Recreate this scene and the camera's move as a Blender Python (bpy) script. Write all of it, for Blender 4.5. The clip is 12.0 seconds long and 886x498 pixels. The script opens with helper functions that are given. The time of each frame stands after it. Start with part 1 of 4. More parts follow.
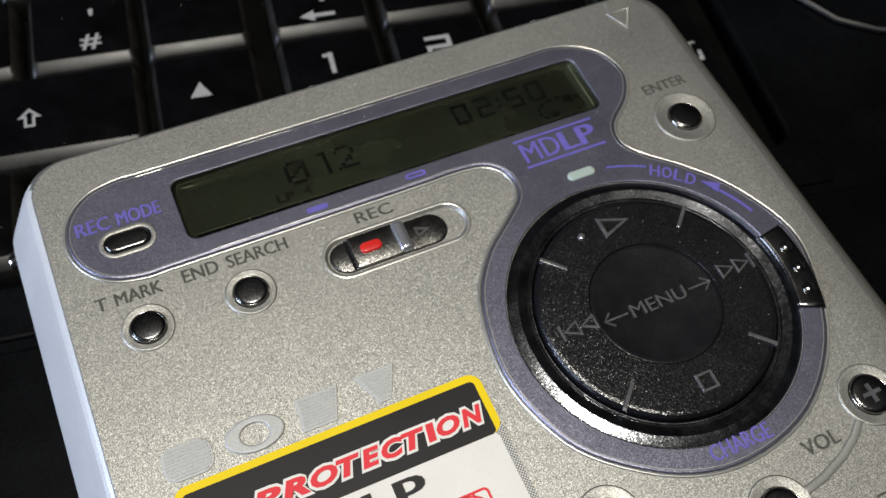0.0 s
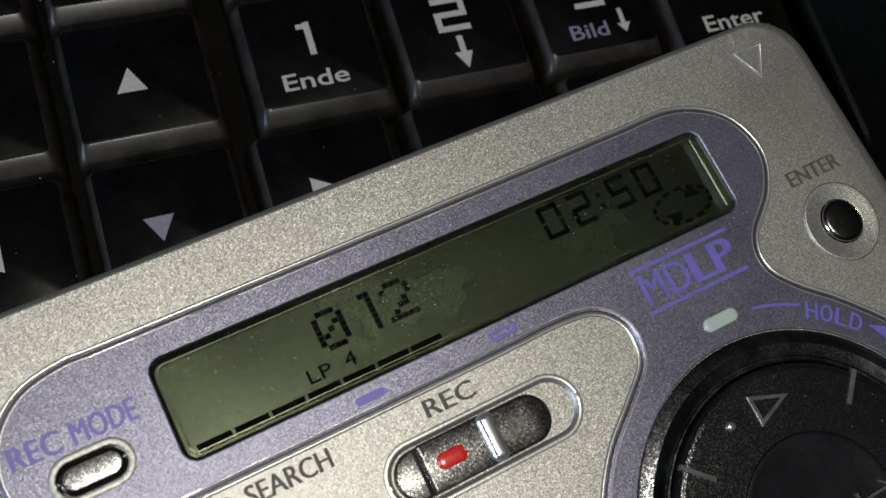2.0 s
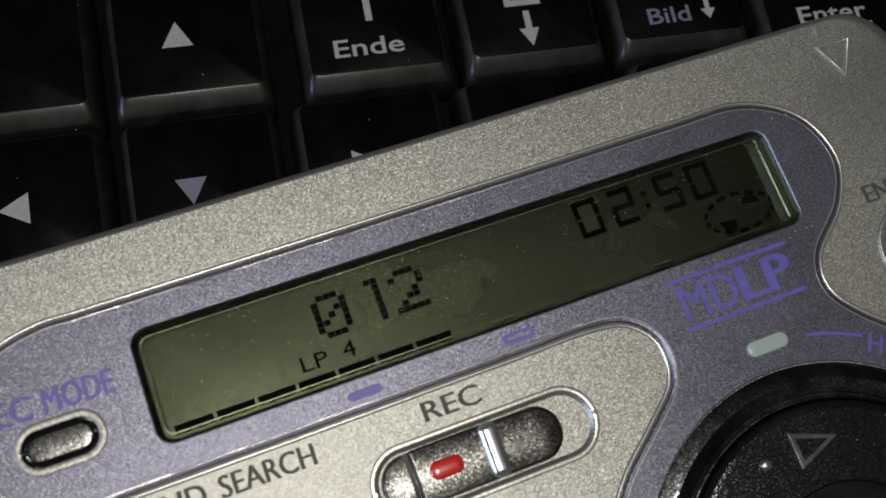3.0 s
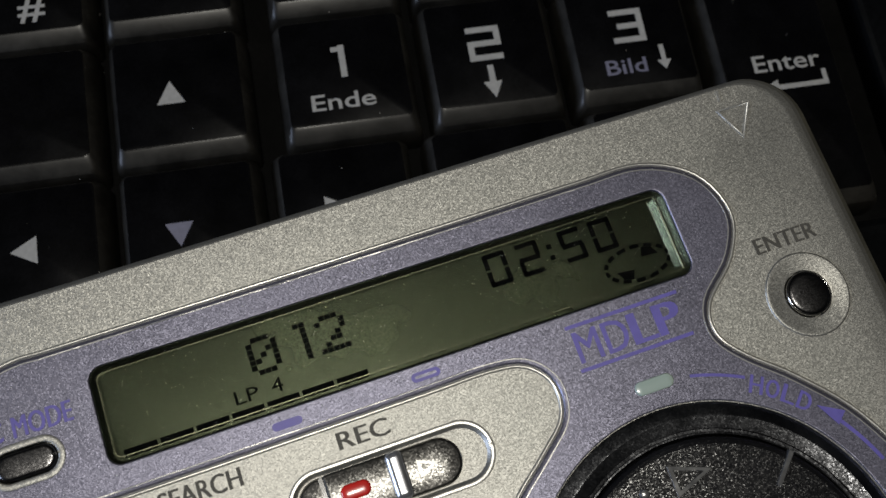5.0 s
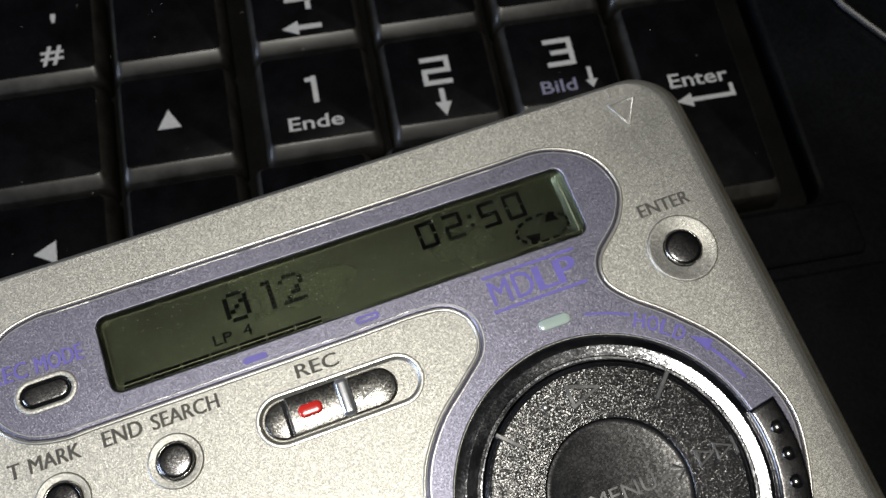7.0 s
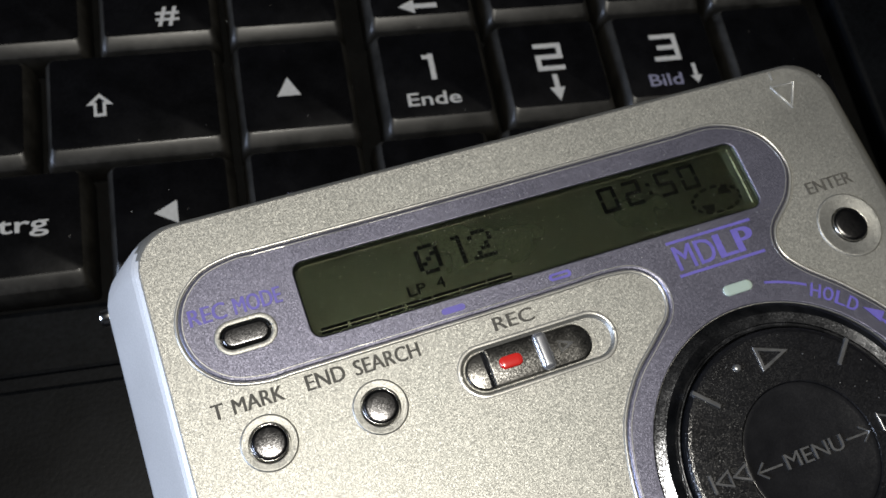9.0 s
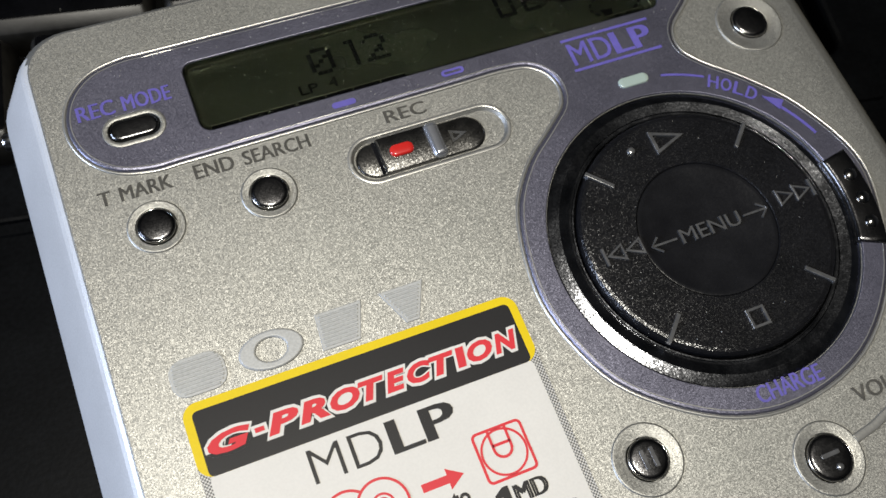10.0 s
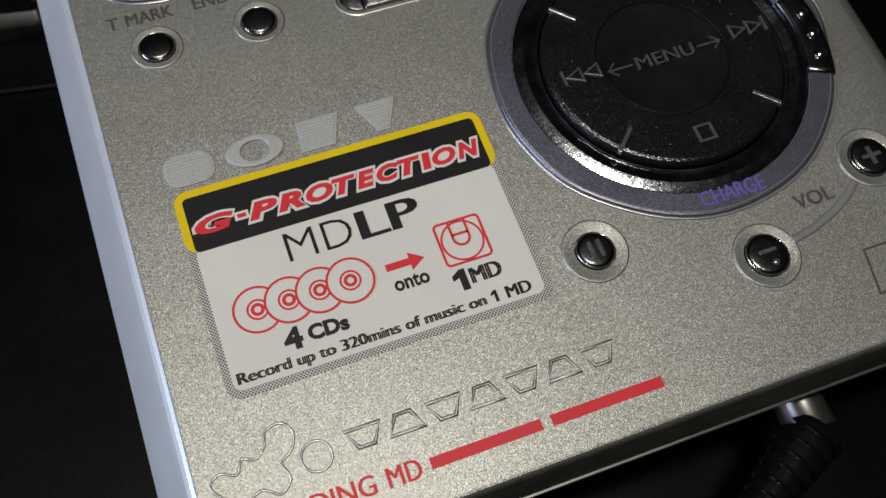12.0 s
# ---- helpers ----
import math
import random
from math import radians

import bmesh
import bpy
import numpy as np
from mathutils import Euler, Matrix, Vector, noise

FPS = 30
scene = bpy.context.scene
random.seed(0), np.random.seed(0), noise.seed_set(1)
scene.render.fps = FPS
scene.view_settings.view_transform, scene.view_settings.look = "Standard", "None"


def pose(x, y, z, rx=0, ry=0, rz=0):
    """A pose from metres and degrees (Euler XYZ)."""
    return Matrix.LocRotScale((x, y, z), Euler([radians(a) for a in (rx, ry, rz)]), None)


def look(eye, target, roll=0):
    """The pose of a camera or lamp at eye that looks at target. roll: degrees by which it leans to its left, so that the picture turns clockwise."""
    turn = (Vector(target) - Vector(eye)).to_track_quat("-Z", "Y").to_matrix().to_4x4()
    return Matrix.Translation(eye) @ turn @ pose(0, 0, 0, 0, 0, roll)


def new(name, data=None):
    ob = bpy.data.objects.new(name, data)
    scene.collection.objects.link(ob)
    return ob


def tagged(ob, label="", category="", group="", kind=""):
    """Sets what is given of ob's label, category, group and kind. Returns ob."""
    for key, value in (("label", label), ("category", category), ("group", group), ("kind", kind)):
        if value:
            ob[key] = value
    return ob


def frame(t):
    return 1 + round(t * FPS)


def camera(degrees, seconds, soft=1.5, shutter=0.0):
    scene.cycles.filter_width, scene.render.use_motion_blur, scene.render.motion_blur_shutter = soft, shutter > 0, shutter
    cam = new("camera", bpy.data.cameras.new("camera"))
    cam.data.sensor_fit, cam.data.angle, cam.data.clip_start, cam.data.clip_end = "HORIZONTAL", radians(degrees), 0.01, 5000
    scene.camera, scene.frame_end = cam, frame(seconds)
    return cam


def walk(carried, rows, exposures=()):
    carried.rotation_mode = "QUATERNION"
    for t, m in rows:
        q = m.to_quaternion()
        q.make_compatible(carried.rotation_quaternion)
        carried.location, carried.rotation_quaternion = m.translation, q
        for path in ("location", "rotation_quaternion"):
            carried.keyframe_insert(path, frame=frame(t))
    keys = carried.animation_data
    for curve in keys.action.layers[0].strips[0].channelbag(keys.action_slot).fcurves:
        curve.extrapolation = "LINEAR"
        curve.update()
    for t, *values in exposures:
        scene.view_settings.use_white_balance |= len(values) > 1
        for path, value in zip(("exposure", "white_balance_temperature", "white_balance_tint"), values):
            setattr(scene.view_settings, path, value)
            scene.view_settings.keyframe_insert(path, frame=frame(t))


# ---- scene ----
cam = camera(50.0, 12.0, soft=1.5)
PATH = [
    (0, (-0.02645, -0.03263, 0.10218), (-0.00034, 0.01170, 0.01710), 7.23),
    (0.2, (-0.02828, -0.02293, 0.10187), (0.00024, 0.01429, 0.01710), 13.14),
    (0.5, (-0.02774, -0.00729, 0.09427), (-0.00328, 0.01881, 0.01710), 17.72),
    (0.8, (-0.01878, 0.00405, 0.08868), (0.00526, 0.02027, 0.01710), 28.77),
    (1, (-0.02390, 0.01235, 0.08389), (0.00037, 0.02670, 0.01710), 32.49),
    (1.2, (-0.02664, 0.01591, 0.08544), (-0.00208, 0.03032, 0.01710), 33.23),
    (1.5, (-0.02599, 0.01396, 0.08487), (-0.00222, 0.02835, 0.01710), 32.71),
    (1.8, (-0.02910, 0.01039, 0.08281), (-0.00566, 0.02858, 0.01710), 26.46),
    (2, (-0.02373, 0.01469, 0.08633), (-0.00048, 0.02923, 0.01710), 32.78),
    (2.3, (-0.02563, 0.01658, 0.07858), (-0.00623, 0.02939, 0.01710), 33.76),
    (2.5, (-0.02351, 0.01624, 0.08029), (-0.00628, 0.02999, 0.01710), 29.95),
    (2.8, (-0.02153, 0.01656, 0.08132), (-0.00604, 0.03094, 0.01710), 27.15),
    (3, (-0.01693, 0.01444, 0.08152), (-0.00208, 0.02896, 0.01710), 26.06),
    (3.2, (-0.01444, 0.01423, 0.08240), (0.00052, 0.02861, 0.01710), 26.81),
    (4.8, (-0.01058, 0.01373, 0.08992), (0.00165, 0.03121, 0.01710), 15.95),
    (5, (-0.00667, 0.01111, 0.09229), (0.00548, 0.03078, 0.01710), 12.92),
    (5.2, (-0.00093, 0.00603, 0.09826), (0.01176, 0.03094, 0.01710), 8.15),
    (5.5, (0.00425, -0.00218, 0.09995), (0.01656, 0.02494, 0.01710), 4.76),
    (5.8, (0.00391, -0.00179, 0.10283), (0.01579, 0.02666, 0.01710), 3.02),
    (6, (0.00040, -0.00321, 0.10593), (0.01392, 0.02630, 0.01710), 4.63),
    (6.5, (-0.00240, -0.00521, 0.10703), (0.01183, 0.02523, 0.01710), 4.72),
    (7, (-0.00473, -0.00523, 0.10670), (0.01022, 0.02565, 0.01710), 5.68),
    (7.5, (-0.01268, -0.00073, 0.10519), (0.00509, 0.02900, 0.01710), 10.59),
    (7.7, (-0.02282, 0.00128, 0.10282), (-0.00373, 0.03030, 0.01710), 13.63),
    (9.3, (-0.03258, -0.00513, 0.10285), (-0.00950, 0.02477, 0.01710), 19.30),
    (9.5, (-0.03137, -0.00723, 0.09990), (-0.00957, 0.02124, 0.01710), 18.46),
    (9.8, (-0.02756, -0.01369, 0.09866), (-0.00651, 0.01126, 0.01710), 20.20),
    (10, (-0.02777, -0.02540, 0.09601), (-0.00728, 0.00390, 0.01710), 14.37),
    (10.2, (-0.03337, -0.02907, 0.09532), (-0.01286, -0.00065, 0.01710), 14.91),
    (10.5, (-0.03164, -0.03141, 0.09346), (-0.01266, -0.00350, 0.01710), 13.39),
    (10.8, (-0.02904, -0.03732, 0.09487), (-0.01159, -0.00894, 0.01710), 11.20),
    (11, (-0.02769, -0.04077, 0.09421), (-0.01064, -0.01230, 0.01710), 10.62),
    (11.5, (-0.02557, -0.04548, 0.09567), (-0.00959, -0.01559, 0.01710), 8.11),
    (12, (-0.02757, -0.04709, 0.09660), (-0.01129, -0.01528, 0.01710), 7.66),
]
walk(cam, [(t, look(eye, target, roll)) for t, eye, target, roll in PATH],
     exposures=[(0, 0.14), (1, 0.42), (1.5, 0.14), (2, -0.3), (2.5, -0.54), (5, -0.72), (5.5, -0.48), (6, -0.14), (6.5, -0.03), (7.5, 0.14), (9.5, 0.08), (10.5, 0.08), (11.2, -0.34), (12, -0.58)])

cam.data.dof.use_dof, cam.data.dof.focus_distance, cam.data.dof.aperture_fstop = True, 0.083, 64

# ---- light: a ceiling lamp nearly overhead, a bluish window to one side ----
world = bpy.data.worlds.new("room_air")
scene.world = world
world.use_nodes = True
world.node_tree.nodes["Background"].inputs["Color"].default_value = (0.72, 0.80, 1.0, 1)
world.node_tree.nodes["Background"].inputs["Strength"].default_value = 0.012


def area_lamp(name, eye, target, sx, sy, watts, colour):
    data = bpy.data.lights.new(name, "AREA")
    data.shape, data.size, data.size_y = "RECTANGLE", sx, sy
    data.energy, data.color = watts, colour
    ob = new(name, data)
    ob.matrix_world = look(eye, target)
    return ob


area_lamp("ceiling_lamp_light", (-0.05, -0.03, 1.25), (0, 0, 0), 0.13, 0.13, 12.5, (1.0, 0.958, 0.862))
area_lamp("window_light", (-1.45, 0.05, 0.55), (0, 0, 0), 0.7, 0.5, 24, (0.62, 0.74, 1.0))

# ---- materials ----
def node_material(name):
    mat = bpy.data.materials.new(name)
    mat.use_nodes = True
    nt = mat.node_tree
    bsdf = nt.nodes["Principled BSDF"]
    return mat, nt, bsdf


def noise_node(nt, scale, detail=2.0, rough=0.5, space="Object"):
    co = nt.nodes.new("ShaderNodeTexCoord")
    n = nt.nodes.new("ShaderNodeTexNoise")
    n.inputs["Scale"].default_value = scale
    n.inputs["Detail"].default_value = detail
    n.inputs["Roughness"].default_value = rough
    nt.links.new(co.outputs[space], n.inputs["Vector"])
    return n


def ramp(nt, source, stops):
    r = nt.nodes.new("ShaderNodeValToRGB")
    els = r.color_ramp.elements
    while len(els) < len(stops):
        els.new(0.5)
    for el, (pos, col) in zip(els, stops):
        el.position, el.color = pos, (*col, 1)
    nt.links.new(source, r.inputs["Fac"])
    return r


def surface(name, colour, rough, metal=0.0, grain=0.0, grain_scale=4000, bump=0.0, wear=0.15, wear_scale=120,
            coat=0.0, spec=0.5, rough_var=0.08):
    """Colour with grain and larger wear, matching roughness variation and fine relief."""
    mat, nt, b = node_material(name)
    c = np.array(colour)
    big = noise_node(nt, wear_scale, 4, 0.6)
    fine = noise_node(nt, grain_scale, 1.0, 0.5)
    r1 = ramp(nt, big.outputs["Fac"], [(0.3, tuple(c * (1 - wear))), (0.7, tuple(np.minimum(c * (1 + wear), 1)))])
    r2 = ramp(nt, fine.outputs["Fac"], [(0.32, (1 - grain,) * 3), (0.68, (1.0,) * 3)])
    mix = nt.nodes.new("ShaderNodeMix")
    mix.data_type, mix.blend_type = "RGBA", "MULTIPLY"
    mix.inputs["Factor"].default_value = 1.0
    nt.links.new(r1.outputs["Color"], mix.inputs["A"])
    nt.links.new(r2.outputs["Color"], mix.inputs["B"])
    nt.links.new(mix.outputs["Result"], b.inputs["Base Color"])
    mr = nt.nodes.new("ShaderNodeMapRange")
    mr.inputs["To Min"].default_value, mr.inputs["To Max"].default_value = max(rough - rough_var, 0.02), rough + rough_var
    nt.links.new(big.outputs["Fac"], mr.inputs["Value"])
    nt.links.new(mr.outputs["Result"], b.inputs["Roughness"])
    b.inputs["Metallic"].default_value = metal
    b.inputs["Coat Weight"].default_value = coat
    b.inputs["Coat Roughness"].default_value = 0.08
    b.inputs["Specular IOR Level"].default_value = spec
    if bump:
        bn = nt.nodes.new("ShaderNodeBump")
        bn.inputs["Strength"].default_value = bump
        bn.inputs["Distance"].default_value = 0.00005
        nt.links.new(fine.outputs["Fac"], bn.inputs["Height"])
        nt.links.new(bn.outputs["Normal"], b.inputs["Normal"])
    return mat


def flaked(mat, scale, tilt):
    """Gives a paint small flat flakes, each turned its own way."""
    nt = mat.node_tree
    co = nt.nodes.new("ShaderNodeTexCoord")
    vo = nt.nodes.new("ShaderNodeTexVoronoi")
    vo.inputs["Scale"].default_value = scale
    geo = nt.nodes.new("ShaderNodeNewGeometry")
    sub, mul, add, nrm = (nt.nodes.new("ShaderNodeVectorMath") for _ in range(4))
    sub.operation, mul.operation, add.operation, nrm.operation = "SUBTRACT", "SCALE", "ADD", "NORMALIZE"
    sub.inputs[1].default_value = (0.5, 0.5, 0.5)
    mul.inputs["Scale"].default_value = tilt
    nt.links.new(co.outputs["Object"], vo.inputs["Vector"])
    nt.links.new(vo.outputs["Color"], sub.inputs[0])
    nt.links.new(sub.outputs[0], mul.inputs[0])
    nt.links.new(mul.outputs[0], add.inputs[0])
    nt.links.new(geo.outputs["Normal"], add.inputs[1])
    nt.links.new(add.outputs[0], nrm.inputs[0])
    nt.links.new(nrm.outputs[0], nt.nodes["Principled BSDF"].inputs["Normal"])
    return mat


SILVER = flaked(surface("silver_flake_paint", (0.415, 0.41, 0.38), 0.46, metal=0.84, grain=0.3, grain_scale=14000, wear=0.03, wear_scale=90, rough_var=0.03), 15500, 0.225)
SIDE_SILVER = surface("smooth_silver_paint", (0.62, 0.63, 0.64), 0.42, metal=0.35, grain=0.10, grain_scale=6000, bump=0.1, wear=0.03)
SATIN = surface("satin_silver_rim", (0.58, 0.57, 0.53), 0.32, metal=0.8, grain=0.1, bump=0.15, wear=0.04)
PURPLE = flaked(surface("violet_smoked_plastic", (0.168, 0.166, 0.217), 0.40, metal=0.82, grain=0.2, grain_scale=17000, wear=0.05, coat=0.03), 19000, 0.2)
VIOLET_INK = surface("violet_ink", (0.115, 0.095, 0.37), 0.45, wear=0.1, wear_scale=900)
# much darker than the shell's silver: flank shade put into the colour, with dust
FLANK = surface("shaded_dusty_flank", (0.13, 0.125, 0.10), 0.5, metal=0.3, grain=0.4, grain_scale=6000, bump=0.2, wear=0.3, wear_scale=300)
DARK_INK = surface("dark_grey_ink", (0.072, 0.068, 0.059), 0.5, spec=0.2, wear=0.2, wear_scale=900)
LCD_BACK = surface("olive_lcd_glass", (0.037, 0.0425, 0.0275), 0.25, metal=0.94, grain=0.55, grain_scale=7000, wear=0.10, wear_scale=60)
TRIM = surface("dull_trim_metal", (0.05, 0.05, 0.05), 0.5, metal=0.8, wear=0.2)
PLUG = surface("dull_plug_metal", (0.19, 0.185, 0.17), 0.34, metal=0.9, wear=0.1)
LOGO = surface("brushed_logo_metal", (0.46, 0.46, 0.44), 0.52, metal=0.2, wear=0.05, grain=0.15, grain_scale=5000)
CORNER = surface("pale_corner_print", (0.48, 0.48, 0.46), 0.4, metal=0.6, wear=0.1, grain=0.2, grain_scale=9000)
DUST = surface("pale_dust", (0.55, 0.54, 0.50), 0.9, wear=0.2)
LCD_WALL = surface("olive_lcd_frame", (0.045, 0.05, 0.03), 0.2, metal=0.8, wear=0.08)
# pale tones for the tubes that imitate highlights on the display's edges
LCD_GLINT = surface("olive_edge_glint", (0.15, 0.15, 0.10), 0.25, metal=0.8, wear=0.1)
GLASS_GLINT = surface("pale_edge_glint", (0.22, 0.22, 0.16), 0.3, metal=0.8, wear=0.2, wear_scale=400)
LCD_INK = surface("lcd_segment_black", (0.001, 0.001, 0.001), 0.6, spec=0.0, wear=0.1)
SLIDER_METAL = flaked(surface("grained_slider_metal", (0.16, 0.157, 0.15), 0.3, metal=1.0, wear=0.1, wear_scale=500), 11000, 0.15)
BUTTON_METAL = flaked(surface("grained_button_metal", (0.13, 0.128, 0.13), 0.24, metal=1.0, wear=0.1, wear_scale=500), 12000, 0.09)
CHROME = surface("smoked_chrome", (0.42, 0.41, 0.39), 0.15, metal=1.0, wear=0.05, wear_scale=300, bump=0.05)
BRIGHT_CHROME = surface("worn_bright_chrome", (0.62, 0.61, 0.60), 0.19, metal=1.0, wear=0.06, wear_scale=300)
GRAINED_CHROME = flaked(surface("grained_ring_chrome", (0.24, 0.245, 0.26), 0.2, metal=1.0, wear=0.3, wear_scale=300), 9000, 0.11)
DIAL_CENTRE = flaked(surface("black_dished_plastic", (0.008, 0.008, 0.009), 0.22, wear=0.25, wear_scale=200), 7000, 0.06)
BLACK_GLOSS = flaked(surface("black_pebbled_plastic", (0.008, 0.008, 0.009), 0.22, grain=0.3, grain_scale=3200, wear=0.25, wear_scale=200, rough_var=0.02, spec=0.62), 16000, 0.3)
BLACK_SMOOTH = surface("black_gloss_plastic", (0.008, 0.008, 0.009), 0.13, wear=0.2, wear_scale=250)
DIAL_MARK = surface("raised_clear_marks", (0.27, 0.268, 0.262), 0.2, metal=0.75, wear=0.2, wear_scale=900)
RED = surface("red_plastic", (0.62, 0.025, 0.02), 0.25, wear=0.08, coat=0.4)
CLEAR_RIDGE = surface("pale_silver_ridge", (0.62, 0.63, 0.66), 0.24, metal=0.85, wear=0.05)
LED = surface("pale_green_led_lens", (0.36, 0.44, 0.39), 0.25, wear=0.05, coat=0.4)
KEY = surface("black_key_plastic", (0.0022, 0.0022, 0.0026), 0.24, spec=0.18, grain=0.3, grain_scale=2500, bump=0.08, wear=0.4, wear_scale=180)
# lamp and window sheen on the skirts put into the colour, with dust
KEY_SKIRT = surface("lit_dusty_key_skirt", (0.014, 0.0132, 0.0116), 0.38, spec=0.33, grain=0.25, grain_scale=1500, bump=0.1, wear=0.5, wear_scale=260)
LEGEND = surface("white_key_print", (0.27, 0.27, 0.265), 0.5, wear=0.12, wear_scale=1500)
LEGEND_BLUE = surface("bluish_key_print", (0.11, 0.11, 0.16), 0.5, wear=0.12, wear_scale=1500)
DECK = surface("black_laptop_deck", (0.0028, 0.0031, 0.0036), 0.36, spec=0.06, grain=0.4, grain_scale=1800, bump=0.2, wear=0.4, wear_scale=60)
WELL = surface("black_key_well", (0.003, 0.003, 0.003), 0.6, spec=0.03, grain=0.4, wear=0.4)
RUBBER = surface("black_cable_rubber", (0.004, 0.004, 0.004), 0.2, spec=0.5, wear=0.2, bump=0.2)
WHITE = surface("white_sticker_paper", (0.74, 0.71, 0.65), 0.42, spec=0.2, grain=0.04, wear=0.03, wear_scale=150)
YELLOW = surface("yellow_sticker_ink", (0.80, 0.58, 0.005), 0.42, spec=0.2, grain=0.04, wear=0.04)
BLACK_INK = surface("black_sticker_ink", (0.014, 0.013, 0.0135), 0.42, spec=0.2, grain=0.1, wear=0.1)
RED_INK = surface("red_sticker_ink", (0.68, 0.035, 0.045), 0.45, spec=0.2, wear=0.06)
ROOM = surface("plain_room_paint", (0.06, 0.058, 0.056), 0.8, wear=0.1, wear_scale=2)


def halftone():
    mat, nt, b = node_material("grey_halftone_ink")
    co = nt.nodes.new("ShaderNodeTexCoord")
    ch = nt.nodes.new("ShaderNodeTexChecker")
    ch.inputs["Scale"].default_value = 6200
    ch.inputs["Color1"].default_value = (0.06, 0.058, 0.055, 1)
    ch.inputs["Color2"].default_value = (0.60, 0.58, 0.53, 1)
    nt.links.new(co.outputs["Object"], ch.inputs["Vector"])
    nt.links.new(ch.outputs["Color"], b.inputs["Base Color"])
    b.inputs["Roughness"].default_value = 0.42
    return mat


HALFTONE = halftone()


def clear_glass():
    mat, nt, b = node_material("clear_window_plastic")
    b.inputs["Base Color"].default_value = (0.93, 0.95, 0.88, 1)
    b.inputs["Roughness"].default_value = 0.0
    b.inputs["Transmission Weight"].default_value = 1.0
    b.inputs["IOR"].default_value = 1.45
    return mat


GLASS = clear_glass()
MM = 0.001

# ---- mesh helpers; lengths in millimetres ----
def part(name, bm, material, parent=None, label=""):
    bmesh.ops.recalc_face_normals(bm, faces=bm.faces)
    mesh = bpy.data.meshes.new(name)
    bmesh.ops.scale(bm, vec=(MM, MM, MM), verts=bm.verts)
    bm.to_mesh(mesh)
    bm.free()
    mesh.materials.append(material)
    ob = new(name, mesh)
    if parent:
        ob.parent = parent
    return tagged(ob, label)


def part_each(name, bm, material, parent, label=""):
    """Every separate piece of bm (each letter of a word) as a part of its own."""
    seen = set()
    for first in list(bm.verts):
        if first in seen:
            continue
        group, todo = [], [first]
        seen.add(first)
        while todo:
            v = todo.pop()
            group.append(v)
            for e in v.link_edges:
                w = e.other_vert(v)
                if w not in seen:
                    seen.add(w)
                    todo.append(w)
        one, index = bmesh.new(), {}
        for v in group:
            index[v] = one.verts.new(v.co)
        for f in {f for v in group for f in v.link_faces}:
            one.faces.new([index[v] for v in f.verts])
        part(name, one, material, parent, label)
    bm.free()


def smooth(ob, angle=35):
    ob.data.polygons.foreach_set("use_smooth", [True] * len(ob.data.polygons))
    ob.data.set_sharp_from_angle(angle=radians(angle))
    return ob


def circle(cx, cy, r, n=48, ry=None):
    return [(cx + r * math.cos(2 * math.pi * i / n), cy + (ry or r) * math.sin(2 * math.pi * i / n)) for i in range(n)]


def rounded(x0, x1, y0, y1, r, n=6):
    pts = []
    for cx, cy, a in ((x1 - r, y1 - r, 0), (x0 + r, y1 - r, 90), (x0 + r, y0 + r, 180), (x1 - r, y0 + r, 270)):
        for i in range(n + 1):
            t = radians(a + 90 * i / n)
            pts.append((cx + r * math.cos(t), cy + r * math.sin(t)))
    return pts


def pill(x0, x1, y0, y1, n=10):
    return rounded(x0, x1, y0, y1, min(x1 - x0, y1 - y0) / 2 - 1e-3, n)


def spline(points, steps=6):
    """A closed smooth line through the points, counter-clockwise."""
    out, n = [], len(points)
    p = [Vector((*q, 0)) for q in points]
    for i in range(n):
        a, b, c, d = p[i - 1], p[i], p[(i + 1) % n], p[(i + 2) % n]
        for s in range(steps):
            t = s / steps
            q = 0.5 * (2 * b + (c - a) * t + (2 * a - 5 * b + 4 * c - d) * t * t + (3 * b - a - 3 * c + d) * t ** 3)
            out.append((q.x, q.y))
    return out


def inset(loop, d):
    """The loop moved inwards by d (counter-clockwise loops)."""
    out, n = [], len(loop)
    for i in range(n):
        a, b, c = Vector(loop[i - 1]), Vector(loop[i]), Vector(loop[(i + 1) % n])
        e1, e2 = (b - a), (c - b)
        if e1.length < 1e-9 or e2.length < 1e-9:
            out.append(tuple(b))
            continue
        n1, n2 = Vector((-e1.y, e1.x)).normalized(), Vector((-e2.y, e2.x)).normalized()
        m = n1 + n2
        m = m / max(m.dot(n1), 0.3) if m.length > 1e-6 else n1
        out.append((b.x + m.x * d, b.y + m.y * d))
    return out


def ring_of(bm, loop, z):
    return [bm.verts.new((x, y, z)) for x, y in loop]


def bridge(bm, a, b):
    n = len(a)
    for i in range(n):
        bm.faces.new((a[i], a[(i + 1) % n], b[(i + 1) % n], b[i]))


def fill(bm, rings):
    edges = []
    for r in rings:
        for i in range(len(r)):
            e = bm.edges.get((r[i], r[(i + 1) % len(r)])) or bm.edges.new((r[i], r[(i + 1) % len(r)]))
            edges.append(e)
    bmesh.ops.triangle_fill(bm, edges=edges, use_beauty=True, use_dissolve=False, normal=(0, 0, 1))


